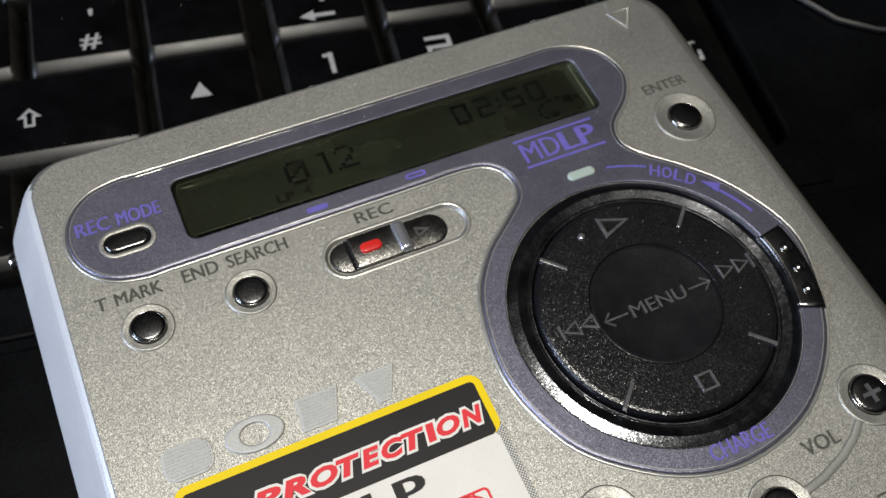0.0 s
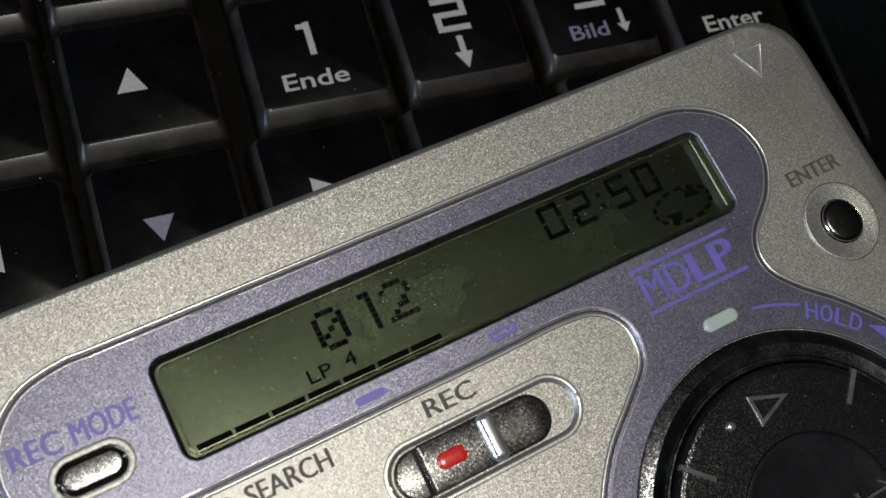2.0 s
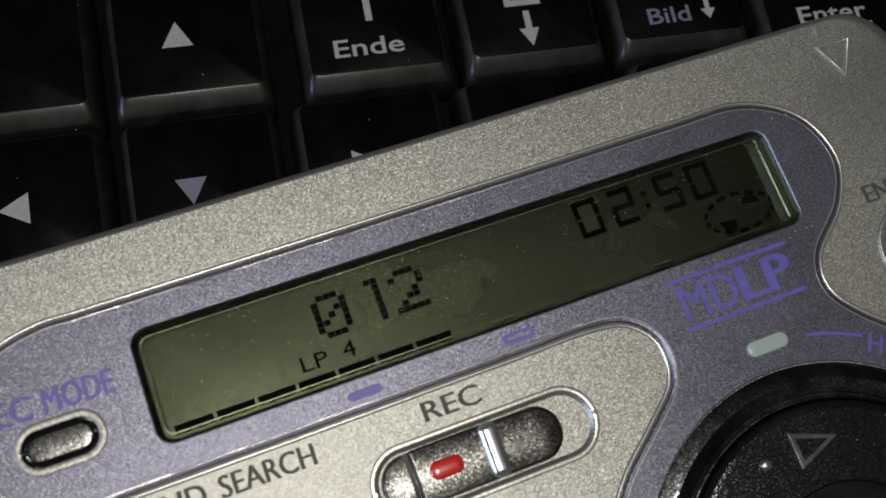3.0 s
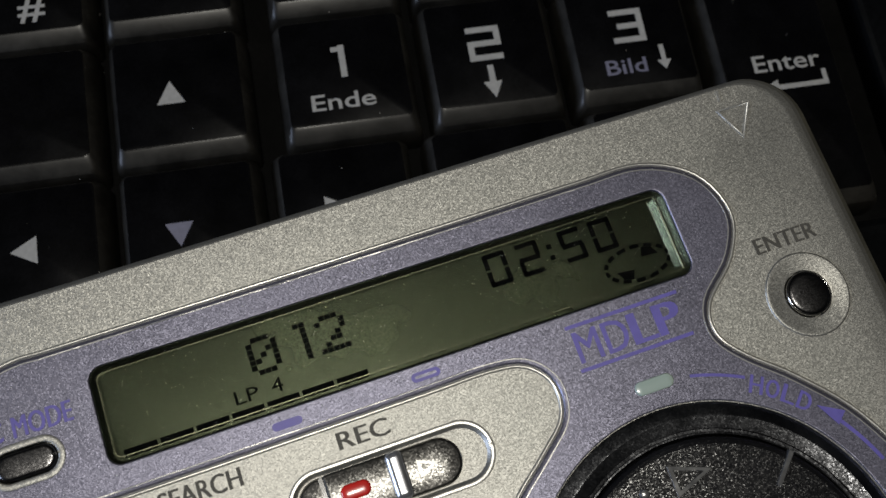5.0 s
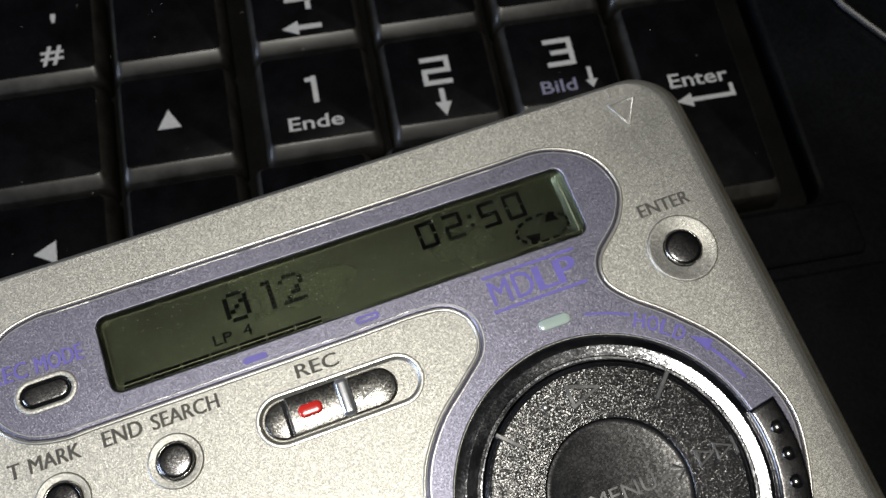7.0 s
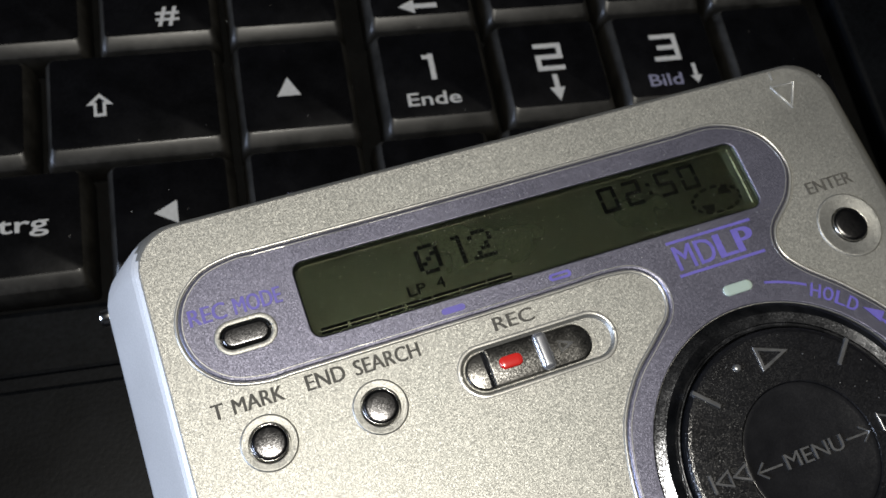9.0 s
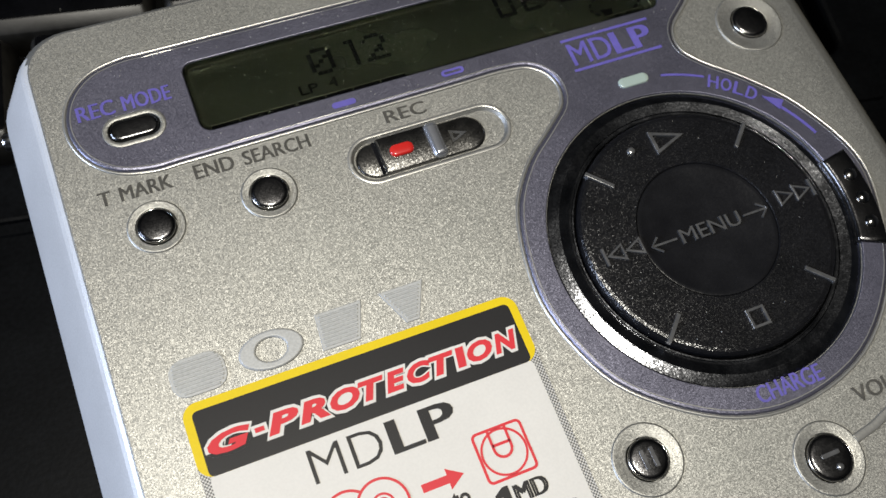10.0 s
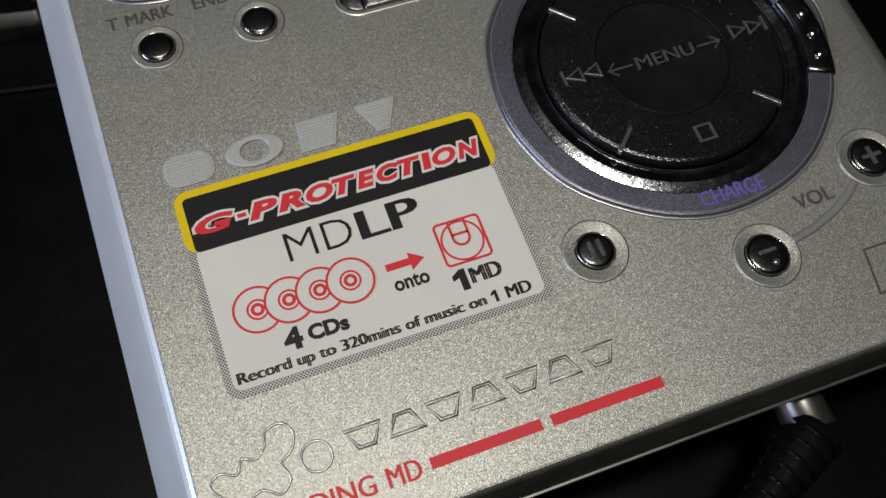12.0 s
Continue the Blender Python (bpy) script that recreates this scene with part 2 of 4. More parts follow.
def plate(loop, z0, z1, bevel=0.0, holes=(), hole_bevel=None, bm=None, steps=2):
    """A flat piece with an outline, holes and rounded upper edges."""
    bm = bm or bmesh.new()
    hb = bevel if hole_bevel is None else hole_bevel
    tops, bottoms = [], []
    for k, lp in enumerate([loop, *holes]):
        s = 1 if k == 0 else -1
        bv = bevel if k == 0 else hb
        low = ring_of(bm, lp, z0)
        bottoms.append(low)
        last = low
        if bv:
            for j in range(steps + 1):
                a = math.pi / 2 * j / steps
                cur = ring_of(bm, inset(lp, s * bv * (1 - math.cos(a))), z1 - bv * (1 - math.sin(a)))
                bridge(bm, last, cur)
                last = cur
        else:
            cur = ring_of(bm, lp, z1)
            bridge(bm, last, cur)
            last = cur
        tops.append(last)
    fill(bm, tops)
    fill(bm, bottoms)
    return bm


def lathe(profile, cx, cy, n=72, bm=None):
    """Turned round a vertical axis: profile of (radius, z); radius 0 closes."""
    bm = bm or bmesh.new()
    last = None
    for r, z in profile:
        cur = [bm.verts.new((cx, cy, z))] if r == 0 else ring_of(bm, circle(cx, cy, r, n), z)
        if last is not None:
            if len(cur) == 1:
                for i in range(n):
                    bm.faces.new((last[i], last[(i + 1) % n], cur[0]))
            elif len(last) == 1:
                for i in range(n):
                    bm.faces.new((last[0], cur[i], cur[(i + 1) % n]))
            else:
                bridge(bm, last, cur)
        last = cur
    return bm


def tube(points, r, n=6, closed=False, bm=None, flat=1.0):
    """A thin raised line along points (x, y, z)."""
    bm = bm or bmesh.new()
    pts = [Vector(p) for p in points]
    rings, m = [], len(pts)
    for i, p in enumerate(pts):
        a = pts[i - 1] if i or closed else p
        b = pts[(i + 1) % m] if i < m - 1 or closed else p
        d = (b - a).normalized()
        side = d.cross(Vector((0, 0, 1)))
        side = side.normalized() if side.length > 1e-4 else Vector((1, 0, 0))
        up = side.cross(d)
        rings.append([bm.verts.new(p + side * (r * math.cos(2 * math.pi * k / n)) + up * (r * flat * math.sin(2 * math.pi * k / n))) for k in range(n)])
    for i in range(m - 1 + closed):
        bridge(bm, rings[i], rings[(i + 1) % m])
    if not closed:
        bm.faces.new(rings[0])
        bm.faces.new(rings[-1])
    return bm


def letters(body, x0, x1, y0, y1, z, depth=0.04, bold=0.0, shear=0.0, bm=None, thicken=0.0):
    """Writing with Blender's own font, fitted into a box; returns a bmesh."""
    cu = bpy.data.curves.new("writing", "FONT")
    cu.body, cu.size, cu.resolution_u, cu.extrude, cu.offset, cu.shear = body, 1.0, 3, 0.02, bold, shear
    tmp = new("writing", cu)
    mesh = bpy.data.meshes.new_from_object(tmp.evaluated_get(bpy.context.evaluated_depsgraph_get()))
    co = np.array([v.co[:] for v in mesh.vertices])
    lo, hi = co.min(0), co.max(0)
    sx, sy = (x1 - x0) / (hi[0] - lo[0]), (y1 - y0) / (hi[1] - lo[1])
    if bm is None:
        bm = bmesh.new()
    had = len(bm.verts)
    bm.from_mesh(mesh)
    bm.verts.ensure_lookup_table()
    for v in bm.verts[had:]:
        v.co = Vector((x0 + (v.co.x - lo[0]) * sx, y0 + (v.co.y - lo[1]) * sy, z + (v.co.z - lo[2]) / (hi[2] - lo[2]) * depth))
    if thicken:
        got = bmesh.ops.duplicate(bm, geom=bm.verts[:] + bm.edges[:] + bm.faces[:])["geom"]
        bmesh.ops.translate(bm, vec=(thicken, 0, 0.006), verts=[g for g in got if isinstance(g, bmesh.types.BMVert)])
    bpy.data.objects.remove(tmp)
    bpy.data.meshes.remove(mesh)
    bpy.data.curves.remove(cu)
    return bm


def turn_about(bm, cx, cy, degrees):
    bmesh.ops.rotate(bm, cent=(cx, cy, 0), matrix=Matrix.Rotation(radians(degrees), 3, "Z"), verts=bm.verts)
    return bm


def bar(bm, x0, x1, y0, y1, z, depth=0.04, lean=0.0):
    return plate([(x0, y0), (x1, y0), (x1 + lean, y1), (x0 + lean, y1)], z, z + depth, bm=bm)


def thing(name, label, category, group="", kind=""):
    return tagged(new(name), label, category, group, kind)

# ---- the room, plain and dim ----
def room():
    x0, x1, y0, y1, z0, z1 = -1700, 1700, -1500, 1600, -760, 1650
    for name, b in (("floor", (x0, x1, y0, y1, z0 - 60, z0)), ("ceiling", (x0, x1, y0, y1, z1, z1 + 60)),
                    ("wall_west", (x0 - 80, x0, y0, y1, z0, z1)), ("wall_east", (x1, x1 + 80, y0, y1, z0, z1)),
                    ("wall_south", (x0, x1, y0 - 80, y0, z0, z1)), ("wall_north", (x0, x1, y1, y1 + 80, z0, z1))):
        ob = part(name, plate([(b[0], b[2]), (b[1], b[2]), (b[1], b[3]), (b[0], b[3])], b[4], b[5]), ROOM)
        tagged(ob, "plain painted " + name.split("_")[0] + " of the dim room", name.split("_")[0], kind="structure")


room()
KT = -12.0      # height of the key tops
TOP = 17.1      # height of the recorder's face

# ---- laptop ----
KA = radians(-9.5)
KO = Vector((6.2, 64.7))
EX, EY = Vector((math.cos(KA), math.sin(KA))), Vector((-math.sin(KA), math.cos(KA)))


def kb(e, f):
    p = KO + EX * e + EY * f
    return (p.x, p.y)


def kloop(loop):
    return [kb(*p) for p in loop]


laptop = thing("laptop", "black laptop with glossy keys and a German number pad", "laptop")
desk = thing("desk", "dark desk under the laptop", "desk")
part("tabletop", plate([(-500, -400), (600, -400), (600, 500), (-500, 500)], -62, -40, 2), WELL, desk)
for lx, ly in ((-470, -370), (570, -370), (-470, 470), (570, 470)):
    part("leg", plate([(lx - 25, ly - 25), (lx + 25, ly - 25), (lx + 25, ly + 25), (lx - 25, ly + 25)], -760, -62, 2), WELL, desk)


def chassis():
    well = kloop(rounded(-260, 67.5, -29, 92, 2.5))
    out = kloop(rounded(-300, 125, -190, 130, 9))
    part("deck", plate(out, -40, KT - 1.2, 1.6, holes=[well], hole_bevel=0.8), DECK, laptop)
    part("key_well", plate(kloop([(-262, -31), (70, -31), (70, 94), (-262, 94)]), -20, -17.4), WELL, laptop)
    # raised rim between the keyboard and the palm rest
    part("front_rim", plate(kloop(rounded(-262, 71, -37.6, -29.6, 1.2)), KT - 1.6, KT - 0.55, 0.5), DECK, laptop)
    part("palm_rest", plate(kloop(rounded(-296, 121, -186, -39.0, 3)), KT - 1.6, KT - 0.75, 0.6), DECK, laptop)
    # polished line along the side of the case
    line = [(*kb(e, f), KT - 0.5) for e, f in ((77, 14), (78.6, 7), (80.9, 1), (83.2, -2.4), (86.5, -7.1), (92.4, -10.6), (101, -13.0), (112, -14.5))]
    smooth(part("edge_trim", tube(line, 0.5, 8), TRIM, laptop, "thin polished metal edge line"))


chassis()


def key(e0, e1, f0, f1):
    """One key: flat top, gently rolled front lip, steep sides; e and f run along the keyboard."""
    bm = bmesh.new()
    z1 = KT
    top = rounded(e0, e1, f0, f1, 0.7, 4)

    def grown(side, front, back, r):
        return kloop(rounded(e0 - side, e1 + side, f0 - front, f1 + back, r, 4))
    rings = [ring_of(bm, kloop(top), z1)]
    for side, front, back, dz, r in ((0.08, 0.12, 0.05, 0.03, 0.72), (0.22, 0.4, 0.15, 0.17, 0.75), (0.50, 1.45, 0.3, 0.62, 0.85), (0.66, 1.85, 0.4, 0.95, 0.9),
                                     (1.0, 2.15, 0.5, 1.8, 0.8), (1.2, 2.35, 0.55, 3.6, 0.7), (1.2, 2.35, 0.55, 5.2, 0.7)):
        rings.append(ring_of(bm, grown(side, front, back, r), z1 - dz))
        bridge(bm, rings[-2], rings[-1])
    bm.faces.new(rings[0])
    bm.faces.new(rings[-1])
    ob = smooth(part("key", bm, KEY, laptop), 24)
    ob.data.materials.append(KEY_SKIRT)
    for p in ob.data.polygons:
        if abs(p.normal.z) < 0.9995 and p.center.z < (KT - 0.02) * MM:
            p.material_index = 1
    return ob


def digit(parent, n, e, f, w, h, t=0.76):
    """Square-cut numerals as they stand on the number pad."""
    x0, x1, y0, y1, m = e - w / 2, e + w / 2, f - h / 2, f + h / 2, f
    bars = {"1": ((e - t / 2 + 0.25, e + t / 2 + 0.25, y0, y1), (e - 1.0, e - t / 2 + 0.25, y1 - t * 1.1, y1 - t * 0.25)),
            "2": ((x0, x1, y1 - t, y1), (x1 - t, x1, m + t / 2, y1 - t), (x0, x1, m - t / 2, m + t / 2), (x0, x0 + t, y0 + t, m - t / 2), (x0, x1, y0, y0 + t)),
            "3": ((x0, x1, y1 - t, y1), (x1 - t, x1, y0 + t, m - t / 2), (x1 - t, x1, m + t / 2, y1 - t), (x0 + 0.8, x1, m - t / 2, m + t / 2), (x0, x1, y0, y0 + t)),
            "4": ((x0, x0 + t, m, y1), (x0, x1, m - t, m), (x1 - t * 1.6, x1 - t * 0.6, y0, y1)),
            "5": ((x0, x1, y1 - t, y1), (x0, x0 + t, m + t / 2, y1 - t), (x0, x1, m - t / 2, m + t / 2), (x1 - t, x1, y0 + t, m - t / 2), (x0, x1, y0, y0 + t)),
            "6": ((x0, x1, y1 - t, y1), (x0, x0 + t, y0 + t, y1 - t), (x0 + t, x1, m - t / 2, m + t / 2), (x1 - t, x1, y0 + t, m - t / 2), (x0, x1, y0, y0 + t))}[n]
    bm = bmesh.new()
    for a, b, c, d in bars:
        plate(kloop([(a, c), (b, c), (b, d), (a, d)]), KT + 0.01, KT + 0.04, bm=bm)
    return part("legend", bm, LEGEND, parent)


def legend(parent, body, e, f, w, h, mat=None, bold=0.01):
    bm = letters(body, -w / 2, w / 2, -h / 2, h / 2, KT + 0.01, 0.03, bold)
    x, y = kb(e, f)
    turn_about(bm, 0, 0, -9.5)
    bmesh.ops.translate(bm, vec=(x, y, 0), verts=bm.verts)
    return part("legend", bm, mat or LEGEND, parent)


def legend_shape(parent, loop, mat=None):
    return part("legend", plate(kloop(loop), KT + 0.01, KT + 0.04), mat or LEGEND, parent)


def keyboard():
    P, Q = 17.9, 17.0           # pitch along and across
    R0 = (-8.0, 5.7)            # extent of the row with the one key
    keys = {}

    def add(name, e0, e1, row, rows=1):
        keys[name] = key(e0, e1, R0[0] + Q * row, R0[1] + Q * (row + rows - 1))
        return keys[name]
    for row in range(0, 5):
        for c, n in enumerate("abc"):
            add(f"{row}{n}", -6.8 + P * c, 7.6 + P * c, row)
        if row not in (0,):
            add(f"{row}d", -6.8 + P * 3, 7.6 + P * 3, row) if row > 1 else None
    add("enter", -6.8 + 3 * P, 7.6 + 3 * P, -1, 2)
    add("plus", -6.8 + 3 * P, 7.6 + 3 * P, 1, 1)
    # bottom row: arrows, nought and comma
    add("right", -8.9, 5.4, -1)
    add("nought", 9.3, 25.5, -1)
    add("comma", 29.2, 43.4, -1)
    add("down", -26.6, -12.4, -1)
    add("left", -44.3, -30.1, -1)
    add("ctrl", -69.0, -48.6, -1)
    for i in range(4):
        add(f"low{i}", -86.9 - P * i, -72.7 - P * i, -1)
    # row of the up arrow and the shift key
    add("up", -26.6, -12.2, 0)
    add("shift", -51.6, -30.2, 0)
    for i in range(8):
        add(f"r0{i}", -69.6 - P * i, -55.2 - P * i, 0)
    # rows above
    add("return", -26.6, -12.2, 1, 2)
    for row, off in ((1, 0.0), (2, -4.0)):
        for i in range(9):
            add(f"r{row}{i}", -44.2 - P * i + off, -29.9 - P * i + off, row)
    for row in (3, 4):
        for i in range(9):
            add(f"r{row}{i}", -26.6 - P * i, -12.2 - P * i, row)
    # print on the keys
    k = keys["0a"]
    digit(k, "1", 0.0, 0.0, 2.0, 4.3)
    legend(k, "Ende", -0.3, -5.2, 7.7, 2.1)
    k = keys["0b"]
    digit(k, "2", P - 0.1, 0.0, 4.2, 4.6)
    legend_shape(k, [(P - 0.3, -3.0), (P - 0.3, -5.2), (P - 1.1, -5.2), (P + 0.1, -7.4), (P + 1.2, -5.2), (P + 0.45, -5.2), (P + 0.45, -3.0)])
    k = keys["0c"]
    digit(k, "3", 2 * P + 0.3, 0.0, 4.2, 4.6)
    legend(k, "Bild", 2 * P - 1.0, -5.5, 5.2, 2.0, LEGEND_BLUE)
    legend_shape(k, [(2 * P + 3.6, -3.1), (2 * P + 3.6, -5.2), (2 * P + 3.0, -5.2), (2 * P + 3.9, -6.5), (2 * P + 4.8, -5.2), (2 * P + 4.2, -5.2), (2 * P + 4.2, -3.1)])
    k = keys["1a"]
    digit(k, "4", 0.0, Q - 1.2, 4.2, 4.6)
    legend_shape(k, [(2.8, Q - 6.1), (-0.6, Q - 6.1), (-0.6, Q - 5.3), (-3.0, Q - 6.5), (-0.6, Q - 7.7), (-0.6, Q - 6.9), (2.8, Q - 6.9)])
    digit(keys["1b"], "5", P, Q - 1.2, 4.2, 4.6)
    k = keys["1c"]
    digit(k, "6", 2 * P, Q - 1.2, 4.2, 4.6)
    k = keys["enter"]
    legend(k, "Enter", 3 * P + 1.4, -7.6, 8.8, 2.3)
    q = 3 * P + 1.6
    legend_shape(k, [(q - 4.4, -11.0), (q - 2.0, -9.9), (q - 2.0, -10.65), (q + 3.9, -10.65), (q + 3.9, -9.2),
                     (q + 4.5, -9.2), (q + 4.5, -11.3), (q - 2.0, -11.3), (q - 2.0, -12.1)])
    for n, e, f, tri in (("up", -20.4, -1.5, ((-1.65, -1.3), (1.65, -1.3), (0, 1.65))), ("left", -37.9, -18.5, ((1.3, -1.65), (1.3, 1.65), (-1.65, 0))),
                         ("right", -3.0, -18.6, ((-1.3, -1.65), (1.65, 0), (-1.3, 1.65)))):
        legend_shape(keys[n], [(e + a, f + b) for a, b in tri])
    legend_shape(keys["down"], [(-20.9 + a, -18.9 + b) for a, b in ((-1.6, 1.25), (0, -1.6), (1.6, 1.25))], LEGEND_BLUE)
    # hollow arrow on the shift key
    e, f = -45.45, -1.9
    ar = [(e - 0.8, f - 1.6), (e + 0.8, f - 1.6), (e + 0.8, f + 0.15), (e + 1.75, f + 0.15), (e, f + 1.9), (e - 1.75, f + 0.15), (e - 0.8, f + 0.15)]
    part("legend", plate(kloop(ar), KT + 0.01, KT + 0.04, holes=[kloop(inset(ar, 0.42))]), LEGEND, keys["shift"])
    k = keys["r10"]
    legend(k, "#", -35.7, 11.7, 3.2, 3.2, bold=0.015)
    legend(k, "'", -35.3, 18.0, 0.7, 1.5)
    legend(keys["ctrl"], "Strg", -56.6, -18.4, 8.4, 3.0)


keyboard()

# ---- the recorder ----
recorder = thing("minidisc_recorder", "silver portable minidisc recorder with violet display panel on the laptop keyboard", "recorder")
DX, DY = 17.1, -2.6          # dial centre
LCD_LOOP = rounded(-24.2, 24.9, 22.3, 30.15, 1.1)
DIAL_WELL = circle(DX, DY, 15.3, 96)
REC_LOOP = pill(-12.25, 3.75, 12.25, 16.95, 12)
MODE_LOOP = pill(-32.8, -27.15, 23.1, 26.3, 12)
BUTTONS = [  # x, y, ring radius, button radius
    (33.3, 17.5, 3.65, 1.95), (-30.7, 14.4, 2.6, 1.75), (-20.3, 14.4, 2.6, 1.75),
    (2.0, -20.0, 3.2, 1.85), (17.2, -25.6, 3.3, 2.1), (32.0, -19.5, 3.3, 2.1)]


def shell():
    """Upper shell: flat face with openings, flanks that widen downwards."""
    bm = bmesh.new()

    def outline(d, left, right, front, back, r):
        return rounded(-38.3 - left + d, 40.0 + right - d, -36.9 - front + d, 37.4 + back - d, r, 8)
    levels = [(0.0, (-0.6, -1.3, -0.35, -0.3), 4.2), (0.05, (-0.45, -1.0, -0.15, -0.15), 4.3), (0.25, (-0.1, -0.4, 0.05, 0.1), 4.5), (0.6, (0.25, 0.15, 0.2, 0.3), 4.6),
              (1.6, (0.95, 1.1, 0.35, 0.5), 4.8), (7.2, (3.6, 4.0, 0.65, 1.2), 5.6), (7.9, (3.75, 4.2, 0.7, 1.3), 5.7), (8.1, (3.6, 4.0, 0.6, 1.1), 5.6)]
    last = first = None
    for dz, off, r in levels:
        cur = ring_of(bm, outline(0, *off, r), TOP - dz)
        if last:
            bridge(bm, last, cur)
        else:
            first = cur
        last = cur
    fill(bm, [last])
    tops = [first]
    for lp, depth in ((LCD_LOOP, 1.4), (DIAL_WELL, 2.4), (REC_LOOP, 1.5), (MODE_LOOP, 1.2)):
        a = ring_of(bm, lp, TOP)
        b = ring_of(bm, lp, TOP - depth)
        bridge(bm, a, b)
        fill(bm, [b])
        tops.append(a)
    for x, y, rr, rb in BUTTONS:
        a = ring_of(bm, circle(x, y, rb + 0.35, 40), TOP)
        b = ring_of(bm, circle(x, y, rb + 0.30, 40), TOP - 0.9)
        bridge(bm, a, b)
        fill(bm, [b])
        tops.append(a)
    fill(bm, tops)
    ob = smooth(part("upper_shell", bm, SILVER, recorder, "sparkling silver painted shell"), 10)
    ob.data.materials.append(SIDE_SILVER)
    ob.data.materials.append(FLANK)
    # front and right flanks darker than the left: shade put into the paint
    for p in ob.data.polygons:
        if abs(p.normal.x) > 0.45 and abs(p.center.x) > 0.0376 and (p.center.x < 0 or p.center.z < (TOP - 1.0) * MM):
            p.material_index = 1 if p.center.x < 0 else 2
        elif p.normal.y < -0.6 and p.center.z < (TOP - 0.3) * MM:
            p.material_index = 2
    return ob


shell()
smooth(part("lower_case", plate(rounded(-40.2, 42.2, -36.2, 36.0, 5, 8), KT, TOP - 8.6, 0.4), BLACK_SMOOTH, recorder, "dark lower case"), 40)
part("case_lip", plate(rounded(-41.4, 43.6, -37.9, 37.6, 5.4, 8), TOP - 8.62, TOP - 8.4, 0.1), PLUG, recorder, "bright seam lip")

# display panel, one smoky violet inlay running round the dial
PANEL = spline([(-29.5, 20.0), (-27.0, 20.0), (-23.0, 20.0), (-14.0, 20.0), (0.0, 20.05), (5.6, 20.1), (8.6, 19.5), (10.3, 17.4), (9.9, 14.6), (7.4, 12.3), (3.7, 9.2), (0.7, 4.6), (-0.7, -2.6),
                (0.3, -8.6), (3.2, -14.0), (9.9, -18.9), (17.1, -20.4), (25.2, -18.4), (31.5, -13.0), (35.0, -6.0), (35.9, 0.0), (33.1, 6.8),
                (29.3, 11.4), (25.9, 14.5), (24.3, 16.9), (24.9, 19.6), (28.2, 22.6), (29.8, 26.2), (28.3, 30.2), (24.0, 32.5), (18.0, 32.6), (8.0, 32.55), (-4.0, 32.5), (-15.0, 32.5), (-23.0, 32.5), (-27.0, 32.5),
                (-29.5, 32.5), (-32.6, 31.65), (-34.9, 29.4), (-35.75, 26.25), (-34.9, 23.1), (-32.6, 20.85)], 5)
smooth(part("display_panel", plate(PANEL, TOP - 0.3, TOP + 0.24, 0.34, holes=[LCD_LOOP, circle(DX, DY, 15.35, 96), MODE_LOOP], hole_bevel=0.12, steps=3), PURPLE, recorder, "smoky violet plastic inlay"), 12)
smooth(part("panel_rim", tube([(x, y, TOP + 0.02) for x, y in inset(PANEL, -0.16)], 0.17, 8, True, flat=0.8), SATIN, recorder, "polished rim round the inlay"), 60)

smooth(part("panel_edge", tube([(x, y, TOP + 0.2) for x, y in inset(PANEL, 0.42)], 0.07, 6, True), SATIN, recorder, "fine bright edge line of the inlay"), 60)

# display
display = part("display", plate(inset(LCD_LOOP, -0.3), TOP - 1.35, TOP - 1.0), LCD_BACK, recorder, "olive liquid crystal display")
bm = bmesh.new()
a, b = ring_of(bm, inset(LCD_LOOP, 0.02), TOP + 0.05), ring_of(bm, rounded(-23.95, 23.75, 22.6, 29.85, 0.8), TOP - 0.98)
bridge(bm, a, b)
smooth(part("display_frame", bm, LCD_WALL, recorder, "sloping olive display frame"))
# thin tube added as the highlight along the glass edge
smooth(part("display_edge_glint", tube([(x, y, TOP - 0.12) for x, y in inset(LCD_LOOP, 0.55)], 0.04, 6, True), LCD_GLINT, recorder, "highlight line along the edge of the display glass"), 60)
# two pale tubes added as highlights at the window's right end
for x in (24.2, 24.66):
    smooth(part("window_edge_glint", tube([(x, 22.95, TOP - 0.3), (x, 26.0, TOP - 0.3), (x, 29.5, TOP - 0.3)], 0.08, 8), GLASS_GLINT, recorder, "highlight line at the right end of the display window"), 60)
glass = part("display_window", plate(inset(LCD_LOOP, 0.05), TOP - 0.10, TOP + 0.12), GLASS, recorder, "clear scratched display window")
glass.visible_shadow = False
LZ = TOP - 1.0


def dot_digits():
    rows = {"0": ("01110", "10001", "10011", "10101", "11001", "10001", "01110"), "1": ("00100", "01100", "00100", "00100", "00100", "00100", "01110"),
            "1s": ("00110", "00010", "00010", "00010", "00010", "00010", "00010"), "2": ("01110", "10001", "00001", "00010", "00110", "01000", "11111")}
    for x, n in ((-12.2, "0"), (-9.2, "1s"), (-6.5, "2")):
        bm = bmesh.new()
        for r, line in enumerate(rows[n]):
            for c, on in enumerate(line):
                if on == "1":
                    bar(bm, x + c * 0.50, x + c * 0.50 + 0.46, 28.35 - r * 0.45, 28.35 - r * 0.45 + 0.41, LZ, 0.02)
        part("digit", bm, LCD_INK, display)


